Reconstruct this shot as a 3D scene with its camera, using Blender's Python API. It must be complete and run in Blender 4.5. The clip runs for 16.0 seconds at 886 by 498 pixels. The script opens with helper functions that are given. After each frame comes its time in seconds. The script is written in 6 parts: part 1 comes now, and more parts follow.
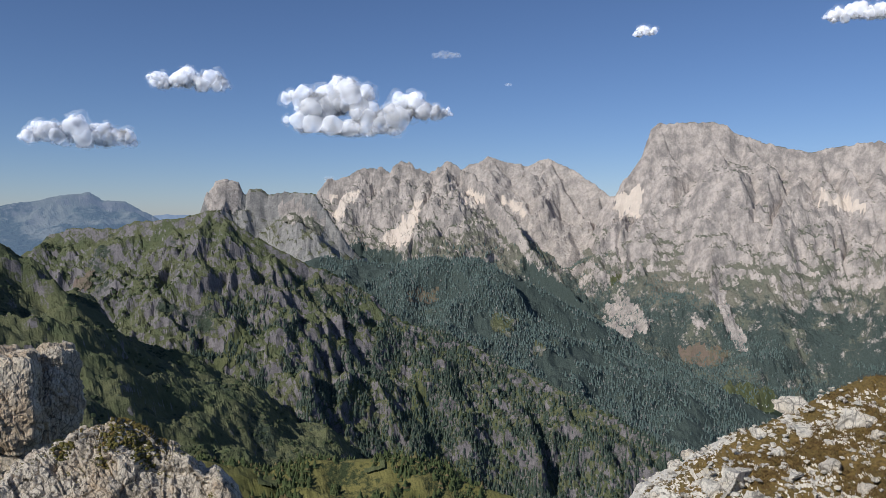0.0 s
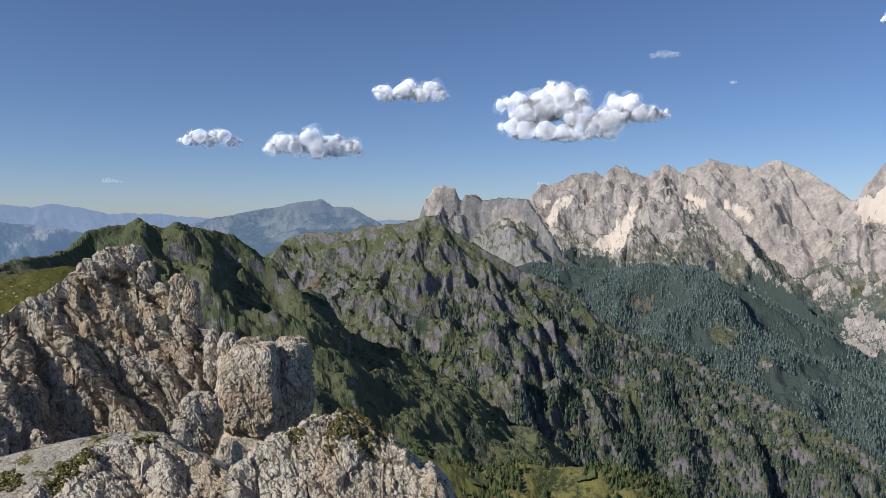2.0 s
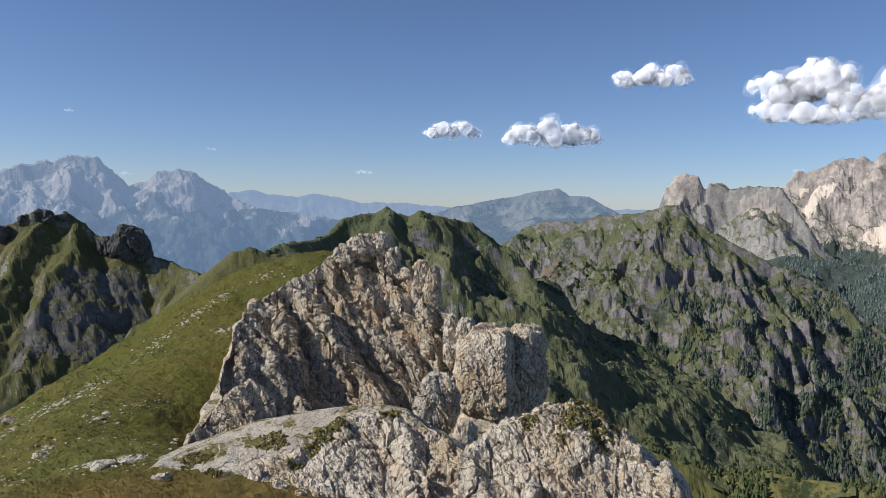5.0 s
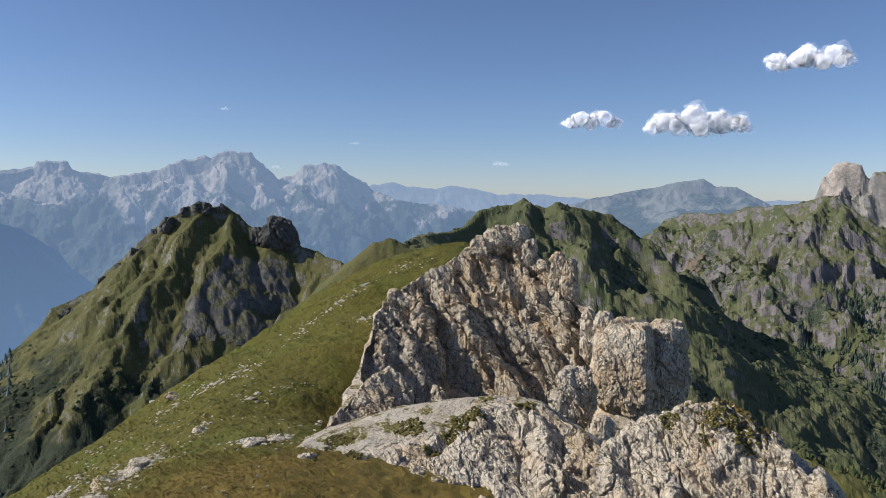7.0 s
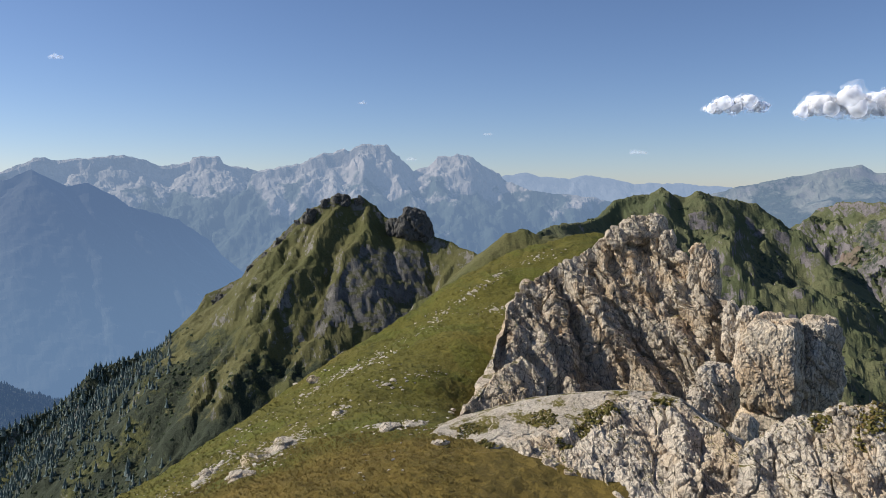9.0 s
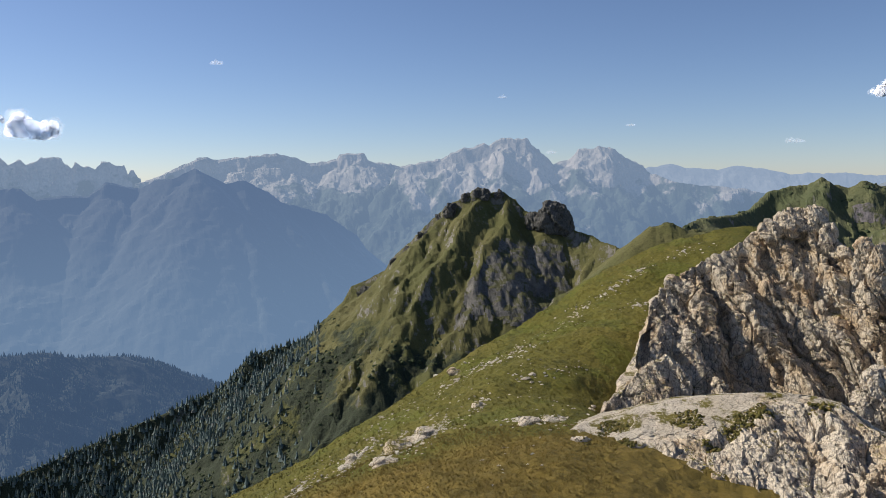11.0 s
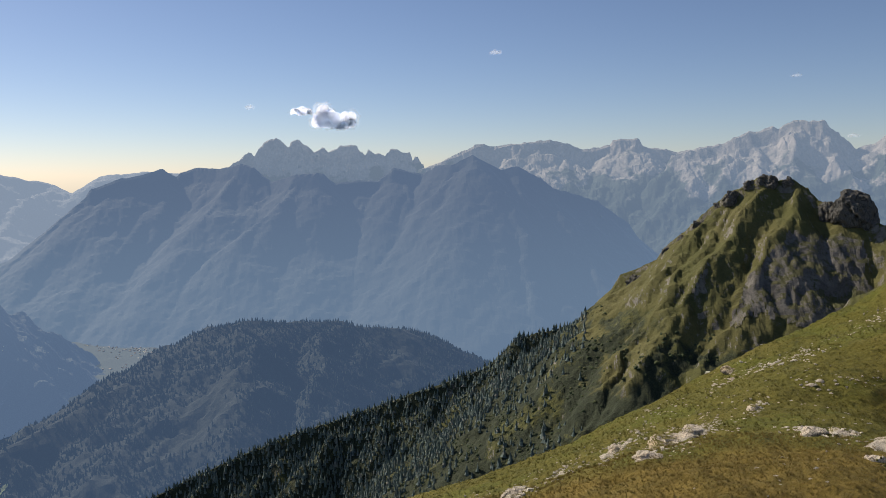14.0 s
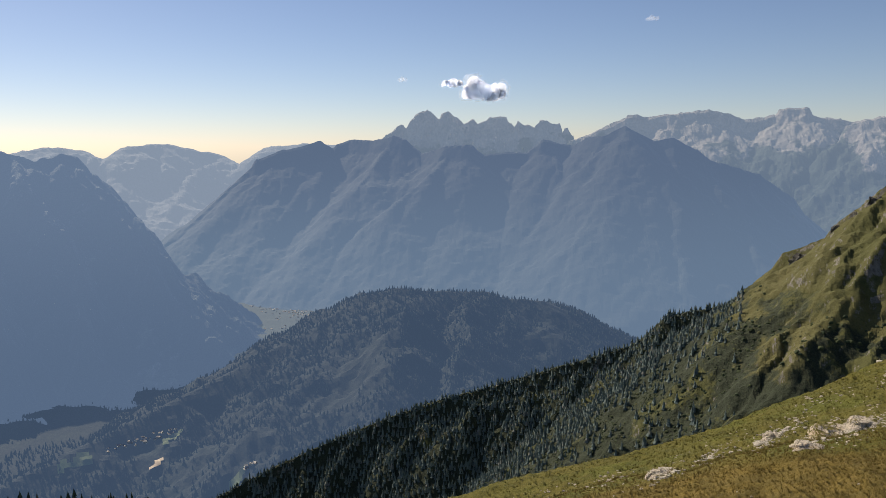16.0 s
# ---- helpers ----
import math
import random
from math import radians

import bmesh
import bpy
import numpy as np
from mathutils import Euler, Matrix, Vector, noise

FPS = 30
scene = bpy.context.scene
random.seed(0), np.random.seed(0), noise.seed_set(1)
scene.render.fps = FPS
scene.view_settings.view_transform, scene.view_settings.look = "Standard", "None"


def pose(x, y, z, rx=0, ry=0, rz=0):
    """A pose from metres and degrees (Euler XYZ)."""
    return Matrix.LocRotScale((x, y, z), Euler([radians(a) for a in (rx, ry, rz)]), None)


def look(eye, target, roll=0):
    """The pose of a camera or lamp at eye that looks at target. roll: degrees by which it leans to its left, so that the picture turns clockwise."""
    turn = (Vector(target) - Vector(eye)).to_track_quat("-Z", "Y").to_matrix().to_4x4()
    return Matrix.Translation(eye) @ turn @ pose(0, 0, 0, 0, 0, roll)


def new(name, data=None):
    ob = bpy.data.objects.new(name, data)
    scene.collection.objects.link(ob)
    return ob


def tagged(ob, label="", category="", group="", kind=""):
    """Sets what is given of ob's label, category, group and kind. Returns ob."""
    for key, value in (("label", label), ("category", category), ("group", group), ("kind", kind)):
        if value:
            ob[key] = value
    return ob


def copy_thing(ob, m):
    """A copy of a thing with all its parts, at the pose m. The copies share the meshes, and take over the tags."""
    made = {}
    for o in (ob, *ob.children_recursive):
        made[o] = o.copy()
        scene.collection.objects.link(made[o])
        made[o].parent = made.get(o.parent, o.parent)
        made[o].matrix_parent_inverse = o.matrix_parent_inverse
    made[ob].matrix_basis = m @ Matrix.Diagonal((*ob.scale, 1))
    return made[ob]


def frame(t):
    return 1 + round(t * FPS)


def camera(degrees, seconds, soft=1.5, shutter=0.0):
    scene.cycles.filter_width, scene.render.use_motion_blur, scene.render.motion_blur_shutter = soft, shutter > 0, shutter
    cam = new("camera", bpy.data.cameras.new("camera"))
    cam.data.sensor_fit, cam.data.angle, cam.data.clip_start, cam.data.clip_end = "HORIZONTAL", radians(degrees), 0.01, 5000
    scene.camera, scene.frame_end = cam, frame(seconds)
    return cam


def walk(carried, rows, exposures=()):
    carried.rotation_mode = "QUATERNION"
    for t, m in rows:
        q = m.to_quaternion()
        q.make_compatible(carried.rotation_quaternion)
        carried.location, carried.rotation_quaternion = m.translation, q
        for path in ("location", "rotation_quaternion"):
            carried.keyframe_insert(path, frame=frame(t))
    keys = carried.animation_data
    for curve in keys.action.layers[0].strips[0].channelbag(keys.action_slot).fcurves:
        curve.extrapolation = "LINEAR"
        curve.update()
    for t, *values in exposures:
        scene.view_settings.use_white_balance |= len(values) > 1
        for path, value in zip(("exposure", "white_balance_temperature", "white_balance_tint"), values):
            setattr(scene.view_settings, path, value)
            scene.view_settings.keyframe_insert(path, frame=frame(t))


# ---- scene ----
cam = camera(59.2, 16.0, 0.4)
EYE = 1.7
# seconds, bearing (anticlockwise from +y), pitch, roll
ROWS = [
    (0.0, -0.01, -2.35, -0.30), (0.5, 3.47, -2.20, -0.02), (1.0, 7.22, -2.06, -0.01), (1.5, 11.42, -1.91, -0.14),
    (2.0, 15.51, -2.05, -0.37), (2.5, 18.05, -2.16, -0.56), (3.0, 21.12, -2.28, -0.65), (3.5, 23.66, -2.49, -0.78),
    (4.0, 26.70, -2.66, -0.72), (6.5, 40.41, -3.49, -0.52), (7.0, 42.72, -3.68, -0.44), (7.5, 45.37, -3.91, -0.28),
    (8.0, 48.32, -3.99, -0.11), (8.5, 50.48, -4.20, -0.09), (11.0, 62.73, -4.78, 0.75), (11.5, 66.15, -4.89, 0.54),
    (12.0, 69.30, -5.04, 0.29), (12.5, 72.24, -5.20, 0.02), (13.0, 76.18, -5.32, 0.19), (13.5, 78.87, -5.31, 0.31),
    (14.0, 82.42, -5.57, 0.53), (14.5, 85.17, -6.34, 0.61), (15.0, 87.58, -7.07, 0.60), (15.5, 90.28, -7.43, 0.63),
    (16.0, 93.27, -7.53, 0.52),
]
walk(cam, [(t, pose(0, 0, EYE, 0, 0, yaw) @ pose(0, 0, 0, 90 + pitch) @ pose(0, 0, 0, 0, 0, -roll)) for t, yaw, pitch, roll in ROWS],
     [(0, -0.48, 6050, 10), (2, -0.32, 6100, 10), (4, -0.18, 6250, 10), (7, -0.08, 6450, 10), (11, 0, 6900, 10), (13.5, -0.17, 7350, 11), (16, -0.17, 7600, 12)])

# ---- sky and sun ----
SUN_BEARING, SUN_HEIGHT = 134.0, 36.0
world = bpy.data.worlds.new("world")
scene.world = world
world.use_nodes = True
sky = world.node_tree.nodes.new("ShaderNodeTexSky")
sky.sky_type, sky.sun_disc = "NISHITA", False
sky.sun_elevation, sky.sun_rotation = radians(SUN_HEIGHT), radians(-SUN_BEARING)
sky.altitude, sky.air_density, sky.dust_density, sky.ozone_density = 2000, 0.95, 0.9, 6.0
tint = world.node_tree.nodes.new("ShaderNodeMix")
tint.data_type, tint.blend_type = "RGBA", "MULTIPLY"
tint.inputs[0].default_value, tint.inputs[7].default_value = 1.0, (1.09, 0.985, 0.98, 1)
world.node_tree.links.new(sky.outputs[0], tint.inputs[6])
world.node_tree.links.new(tint.outputs[2], world.node_tree.nodes["Background"].inputs[0])
world.node_tree.nodes["Background"].inputs[1].default_value = 0.11
sun = new("sun", bpy.data.lights.new("sun", "SUN"))
sun.data.energy, sun.data.angle, sun.data.color = 5.2, radians(0.5), (1.0, 0.95, 0.86)
sb, sh = radians(SUN_BEARING), radians(SUN_HEIGHT)
sun.matrix_world = look((-math.sin(sb) * math.cos(sh), math.cos(sb) * math.cos(sh), math.sin(sh)), (0, 0, 0))


# ---- noise ----
def lattice(i, j, k, seed):
    h = (i.astype(np.int64) * 374761393 + j.astype(np.int64) * 668265263 + k.astype(np.int64) * 2147483647 + seed * 974711) & 0xFFFFFFFF
    h = ((h ^ (h >> 13)) * 1274126177) & 0xFFFFFFFF
    h = ((h ^ (h >> 16)) * 2246822519) & 0xFFFFFFFF
    return ((h ^ (h >> 15)) & 0xFFFFFF) / float(0xFFFFFF)


def vnoise(p, seed=0):
    """Smooth noise, -1 to 1, at points p (n, 3)."""
    c = np.floor(p)
    f = p - c
    f = f * f * f * (f * (f * 6 - 15) + 10)
    i, j, k = c[:, 0], c[:, 1], c[:, 2]
    out = 0
    for a in (0, 1):
        for b in (0, 1):
            for d in (0, 1):
                w = (f[:, 0] if a else 1 - f[:, 0]) * (f[:, 1] if b else 1 - f[:, 1]) * (f[:, 2] if d else 1 - f[:, 2])
                out = out + w * lattice(i + a, j + b, k + d, seed)
    return out * 2 - 1


def fbm(p, octaves=4, seed=0, gain=0.5):
    out, amp = 0, 1.0
    for o in range(octaves):
        out = out + amp * vnoise(p * 2.03 ** o + 17.3 * o, seed + o)
        amp *= gain
    return out


def ridged(p, octaves=4, seed=0, gain=0.5):
    out, amp = 0, 1.0
    for o in range(octaves):
        out = out + amp * (1 - 2 * np.abs(vnoise(p * 2.07 ** o + 9.1 * o, seed + o)))
        amp *= gain
    return out


def cells(p, seed=0):
    """Distance to the nearest and second nearest cell point, a number of the nearest cell, and the way from its point."""
    c = np.floor(p)
    n = len(p)
    f1, f2, num, way = np.full(n, 9.0), np.full(n, 9.0), np.zeros(n), np.zeros((n, 3))
    I, J, K = (c[:, a].astype(np.int64) for a in range(3))
    g = p - c
    for a in (-1, 0, 1):
        for b in (-1, 0, 1):
            for d in (-1, 0, 1):
                h = ((I + a) * 374761393 + (J + b) * 668265263 + (K + d) * 2147483647 + seed * 974711) & 0xFFFFFFFF
                h = ((h ^ (h >> 13)) * 1274126177) & 0xFFFFFFFF
                h = ((h ^ (h >> 16)) * 2246822519) & 0xFFFFFFFF
                h = h ^ (h >> 15)
                off = np.stack([g[:, 0] - a - (h & 255) / 255, g[:, 1] - b - ((h >> 8) & 255) / 255, g[:, 2] - d - ((h >> 16) & 255) / 255], 1)
                e = np.sqrt((off * off).sum(1))
                near = e < f1
                f2 = np.where(near, f1, np.minimum(f2, e))
                num = np.where(near, (((h * 40503) >> 9) & 1023) / 1023, num)
                f1 = np.where(near, e, f1)
                way[near] = off[near]
    return f1, f2, num, way


def xyz(rows):
    """Places from rows of bearing, rise (degrees from the eye) and distance."""
    r = np.array(rows, float).reshape(-1, 3)
    a = np.radians(r[:, 0])
    return np.stack([-r[:, 2] * np.sin(a), r[:, 2] * np.cos(a), EYE + r[:, 2] * np.tan(np.radians(r[:, 1]))], 1)


def lerp(x, xs, ys):
    return np.interp(x, xs, ys)


def step(x, lo, hi):
    t = np.clip((x - lo) / (hi - lo), 0, 1)
    return t * t * (3 - 2 * t)


# ---- materials ----
class Mat:
    def __init__(self, name):
        self.m = bpy.data.materials.new(name)
        self.m.use_nodes = True
        self.t = self.m.node_tree
        self.b = self.t.nodes["Principled BSDF"]
        self.b.inputs["Specular IOR Level"].default_value = 0.25
        self.pos = self.t.nodes.new("ShaderNodeNewGeometry")

    def put(self, node, **values):
        for key, v in values.items():
            s = node.inputs[int(key[1:])]
            if isinstance(v, bpy.types.NodeSocket):
                self.t.links.new(v, s)
            else:
                s.default_value = v
        return node

    def vec(self, scale=(1, 1, 1)):
        n = self.t.nodes.new("ShaderNodeVectorMath")
        n.operation = "MULTIPLY"
        return self.put(n, i0=self.pos.outputs["Position"], i1=scale).outputs[0]

    def noise(self, scale, detail=5, rough=0.6, squash=(1, 1, 1), dist=0.0):
        n = self.t.nodes.new("ShaderNodeTexNoise")
        self.t.links.new(self.vec(squash), n.inputs["Vector"])
        n.inputs["Scale"].default_value, n.inputs["Detail"].default_value = scale, detail
        n.inputs["Roughness"].default_value, n.inputs["Distortion"].default_value = rough, dist
        return n.outputs[0]

    def crack(self, scale, squash=(1, 1, 1)):
        n = self.t.nodes.new("ShaderNodeTexVoronoi")
        n.feature = "DISTANCE_TO_EDGE"
        self.t.links.new(self.vec(squash), n.inputs["Vector"])
        n.inputs["Scale"].default_value = scale
        return n.outputs[0]

    def math(self, op, a, b=0.0, clamp=False):
        n = self.t.nodes.new("ShaderNodeMath")
        n.operation, n.use_clamp = op, clamp
        return self.put(n, i0=a, i1=b).outputs[0]

    def span(self, v, lo, hi, to0=0.0, to1=1.0):
        n = self.t.nodes.new("ShaderNodeMapRange")
        n.interpolation_type = "SMOOTHSTEP"
        return self.put(n, i0=v, i1=lo, i2=hi, i3=to0, i4=to1).outputs[0]

    def mix(self, f, a, b):
        n = self.t.nodes.new("ShaderNodeMix")
        n.data_type = "RGBA"
        a = a if isinstance(a, bpy.types.NodeSocket) else (*a, 1)
        b = b if isinstance(b, bpy.types.NodeSocket) else (*b, 1)
        return self.put(n, i0=f, i6=a, i7=b).outputs[2]

    def axis(self, which, normal=True):
        n = self.t.nodes.new("ShaderNodeSeparateXYZ")
        self.t.links.new(self.pos.outputs["Normal" if normal else "Position"], n.inputs[0])
        return n.outputs[which]

    def rand(self, island=True):
        if island:
            return self.pos.outputs["Random Per Island"]
        return self.t.nodes.new("ShaderNodeObjectInfo").outputs["Random"]

    def end(self, color, rough=0.9, bump=None, depth=0.1, strength=0.6, haze_glow=None):
        if isinstance(color, bpy.types.NodeSocket):
            self.t.links.new(color, self.b.inputs["Base Color"])
        else:
            self.b.inputs["Base Color"].default_value = (*color, 1)
        self.b.inputs["Roughness"].default_value = rough
        if bump is not None:
            n = self.t.nodes.new("ShaderNodeBump")
            n.inputs["Strength"].default_value, n.inputs["Distance"].default_value = strength, depth
            self.t.links.new(bump, n.inputs["Height"])
            self.t.links.new(n.outputs[0], self.b.inputs["Normal"])
        if haze_glow:
            # haze put into the emission of far backdrops, mixed from valley to crest
            low, high, z0, z1 = haze_glow if len(haze_glow) == 4 else (haze_glow, haze_glow, -600, 0)
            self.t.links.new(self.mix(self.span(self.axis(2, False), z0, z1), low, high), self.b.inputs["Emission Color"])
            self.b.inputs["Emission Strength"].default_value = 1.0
        return self.m


def land(name, rock, rock_b, grass, grass_b, wood=None, steep=(0.55, 0.75), wooded=0.5, tree_line=None, size=30.0, depth=2.0, haze_glow=None, streak=1.0, green_line=None):
    """Rock on steep ground, turf on gentle ground, dark woods in patches below the tree line."""
    m = Mat(name)
    up = m.axis(2)
    big, fine = m.noise(1.0 / (size * 4), 6, 0.6), m.noise(1.0 / (size * 0.35), 7, 0.7)
    runs = m.noise(0.6 / size, 7, 0.68, squash=(1.2, 1.2, 0.75), dist=0.2)
    stone = m.mix(m.span(runs, 0.35, 0.65), rock, rock_b)
    stone = m.mix(m.span(fine, 0.35, 0.75, 0, 0.55 * streak), stone, [c * 0.45 for c in rock_b])
    speck = m.noise(1.0 / (size * 0.1), 4, 0.7)
    stone = m.mix(m.span(speck, 0.52, 0.7, 0, 0.4 * streak), stone, [c * 0.4 for c in rock_b])
    stone = m.mix(m.span(speck, 0.48, 0.32, 0, 0.35 * streak), stone, [min(c * 1.35, 0.75) for c in rock])
    turf = m.mix(m.span(big, 0.35, 0.65), grass, grass_b)
    turf = m.mix(m.span(fine, 0.5, 0.7, 0, 0.5), turf, [c * 0.5 for c in grass_b])
    turf = m.mix(m.span(speck, 0.5, 0.66, 0, 0.55), turf, [c * 0.5 for c in grass])
    tilt = m.math("ADD", up, m.math("MULTIPLY", m.math("SUBTRACT", fine, 0.5), 0.5))
    tilt = m.math("ADD", tilt, m.math("MULTIPLY", m.math("SUBTRACT", runs, 0.5), 0.5))
    if green_line is not None:
        tilt = m.math("ADD", tilt, m.span(m.axis(2, False), green_line - 160, green_line + 160, 0.22, -0.2))
    col = m.mix(m.span(tilt, steep[0], steep[1]), stone, turf)
    if wood:
        f = m.math("ADD", m.math("MULTIPLY", big, 0.7), m.math("MULTIPLY", fine, 0.3))
        w = m.span(f, 1 - wooded - 0.04, 1 - wooded + 0.04)
        if tree_line is not None:
            z = m.math("ADD", m.axis(2, False), m.math("MULTIPLY", m.math("SUBTRACT", big, 0.5), size * 22))
            w = m.math("MULTIPLY", w, m.span(z, tree_line - size, tree_line + size, 1, 0))
        dots = m.noise(1.0 / (size * 0.08), 3, 0.6)
        col = m.mix(w, col, m.mix(m.span(dots, 0.35, 0.65), [c * 0.5 for c in wood], wood))
    h = m.math("ADD", m.math("ADD", runs, m.math("MULTIPLY", fine, 0.6)), m.math("MULTIPLY", speck, 0.2))
    return m.end(col, 0.95, h, depth, 0.9, haze_glow)


def near_rock(name, pale, warm, dark, moss=None, bump=0.3, fine=1.0):
    """Pitted, weathered limestone: pale skin, ochre patches; shade of pits and cracks put into the colour."""
    m = Mat(name)
    a, b, c, d = m.noise(0.3, 5, 0.6), m.noise(1.3 * fine, 8, 0.72, dist=0.4), m.noise(5.0 * fine, 7, 0.75), m.noise(0.9, 5, 0.6, squash=(1.6, 1.6, 0.4))
    col = m.mix(m.span(a, 0.46, 0.62), pale, warm)
    col = m.mix(m.span(d, 0.54, 0.68, 0, 0.65), col, dark)
    col = m.mix(m.span(b, 0.46, 0.33, 0, 0.85), col, [v * 0.55 for v in dark])
    col = m.mix(m.span(c, 0.45, 0.33, 0, 0.75), col, [v * 0.4 for v in dark])
    col = m.mix(m.span(c, 0.55, 0.70, 0, 0.5), col, [min(v * 1.25, 0.8) for v in pale])
    e = m.noise(15.0 * fine, 5, 0.7)
    col = m.mix(m.span(e, 0.45, 0.34, 0, 0.55), col, [v * 0.35 for v in dark])
    for size, width, much in ((0.8, 0.05, 0.7), (2.4, 0.06, 0.55)):
        joint = m.math("ADD", m.crack(size * fine, (1.5, 1.5, 0.6)), m.math("MULTIPLY", m.math("SUBTRACT", b, 0.5), 0.12))
        col = m.mix(m.span(joint, width, 0.0, 0, much), col, [v * 0.3 for v in dark])
    if moss:
        up = m.math("ADD", m.axis(2), m.math("MULTIPLY", m.math("SUBTRACT", b, 0.5), 0.8))
        f = m.math("MULTIPLY", m.span(up, 0.8, 0.95), m.span(m.noise(0.5, 5, 0.6), 0.5, 0.57))
        col = m.mix(f, col, m.mix(m.span(c, 0.4, 0.6), moss, [v * 1.7 for v in moss]))
    h = m.math("ADD", m.math("ADD", b, m.math("MULTIPLY", c, 0.45)), m.math("MULTIPLY", e, 0.12))
    return m.end(col, 0.92, h, bump, 1.0)


# ---- building ----
def mesh_from(name, verts, faces, mat, base=None, smooth=False):
    me = bpy.data.meshes.new(name)
    verts = np.asarray(verts, float)
    base = np.zeros(3) if base is None else np.asarray(base, float)
    faces = np.asarray(faces, np.int32)
    me.vertices.add(len(verts))
    me.vertices.foreach_set("co", (verts - base).astype(np.float32).ravel())
    k = faces.shape[1]
    me.loops.add(faces.size)
    me.loops.foreach_set("vertex_index", faces.ravel())
    me.polygons.add(len(faces))
    me.polygons.foreach_set("loop_start", np.arange(0, faces.size, k, dtype=np.int32))
    me.polygons.foreach_set("use_smooth", np.full(len(faces), smooth))
    me.update(calc_edges=True)
    me.materials.append(mat)
    ob = new(name, me)
    ob.location = base
    return ob


def grid_faces(n, m, wrap=False):
    i = np.arange(n - 1)[:, None] * m
    j = np.arange(m - 1)[None, :]
    f = np.stack([i + j, i + j + 1, i + m + j + 1, i + m + j], -1).reshape(-1, 4)
    if wrap:
        k = np.arange(n - 1) * m
        f = np.concatenate([f, np.stack([k + m - 1, k, k + m, k + 2 * m - 1], 1)])
    return f


def grid_normals(V):
    du, dv = np.gradient(V, axis=0), np.gradient(V, axis=1)
    n = np.cross(du, dv)
    return n / np.maximum(np.linalg.norm(n, axis=2, keepdims=True), 1e-9)


def field(X, Y, lines, steep, ease, reach, cliff=(1.0, 0.0), pad=0.0):
    """Height of the land whose crests are the lines: it falls off at steep within reach, then at ease."""
    H = np.full(X.shape, -1e5, np.float32)
    s, e, r = steep, ease, reach
    for L, edge in lines:
        for (x0, y0, z0), (x1, y1, z1) in zip(L[:-1], L[1:]):
            dx, dy = x1 - x0, y1 - y0
            t = np.clip(((X - x0) * dx + (Y - y0) * dy) / (dx * dx + dy * dy + 1e-6), 0, 1)
            d = np.hypot(X - x0 - t * dx, Y - y0 - t * dy)
            d = np.maximum(d - pad, 0)
            h = z0 + t * (z1 - z0) - np.where(d < r, d * s, r * s + (d - r) * e) - (np.minimum(d, cliff[1]) * (cliff[0] - s) if edge else 0)
            np.maximum(H, h, out=H)
    return H


def spurs(crest, every, length, drop, rng, both=True, fork=True, lean=0.0):
    """Side ribs that come down from a crest."""
    out = []
    seg = np.hypot(*(crest[1:, :2] - crest[:-1, :2]).T)
    s = np.concatenate([[0], np.cumsum(seg)])
    a = rng.uniform(0.3, 1.0) * every
    while a < s[-1]:
        p = np.array([np.interp(a, s, crest[:, c]) for c in range(3)])
        i = min(max(np.searchsorted(s, a) - 1, 0), len(seg) - 1)
        t = (crest[i + 1, :2] - crest[i, :2]) / max(seg[i], 1e-6)
        n = np.array([-t[1], t[0]])
        if n @ p[:2] > 0:
            n = -n
        for side in ((1, -1) if both else (1,)):
            ang = rng.uniform(-0.45, 0.45) + lean
            d = side * n
            d = np.array([d[0] * math.cos(ang) - d[1] * math.sin(ang), d[0] * math.sin(ang) + d[1] * math.cos(ang)])
            ln, q, pts = length * rng.uniform(0.6, 1.3), p.copy(), [p.copy() - (0, 0, 0.004 * length)]
            k = 5
            for _ in range(k):
                w = rng.uniform(-0.35, 0.35)
                d = np.array([d[0] * math.cos(w) - d[1] * math.sin(w), d[0] * math.sin(w) + d[1] * math.cos(w)])
                q = q + np.array([*(d * ln / k), -ln / k * drop * rng.uniform(0.7, 1.3)])
                pts.append(q.copy())
            pts = np.array(pts)
            out.append(pts)
            if fork:
                for c in (1, 2, 3):
                    w = rng.choice((-1, 1)) * rng.uniform(0.5, 1.0)
                    e = pts[c + 1, :2] - pts[c, :2]
                    e = np.array([e[0] * math.cos(w) - e[1] * math.sin(w), e[0] * math.sin(w) + e[1] * math.cos(w)])
                    z = np.linalg.norm(e)
                    out.append(np.array([pts[c], pts[c] + np.array([*e, -z * drop * 1.15]), pts[c] + np.array([*(e * 2), -z * 2 * drop * 1.15])]))
        a += every * rng.uniform(0.6, 1.4)
    return out


def rib(dist, slope, *line):
    """Rows of bearing, rise and distance of a rib that comes down at a slope, from a start distance and its line of sight."""
    rows = [(*line[0], dist)]
    for b, e in line[1:]:
        p = xyz(rows[-1:])[0]
        d = np.linspace(rows[-1][2] * 1.02, rows[-1][2] * 0.5, 400)
        q = xyz(np.stack([np.full(400, b), np.full(400, e), d], 1))
        fall = (p[2] - q[:, 2]) / np.maximum(np.hypot(q[:, 0] - p[0], q[:, 1] - p[1]), 1e-6)
        rows.append((b, e, float(d[np.argmin(np.abs(fall - slope))])))
    return rows


LAND = {}


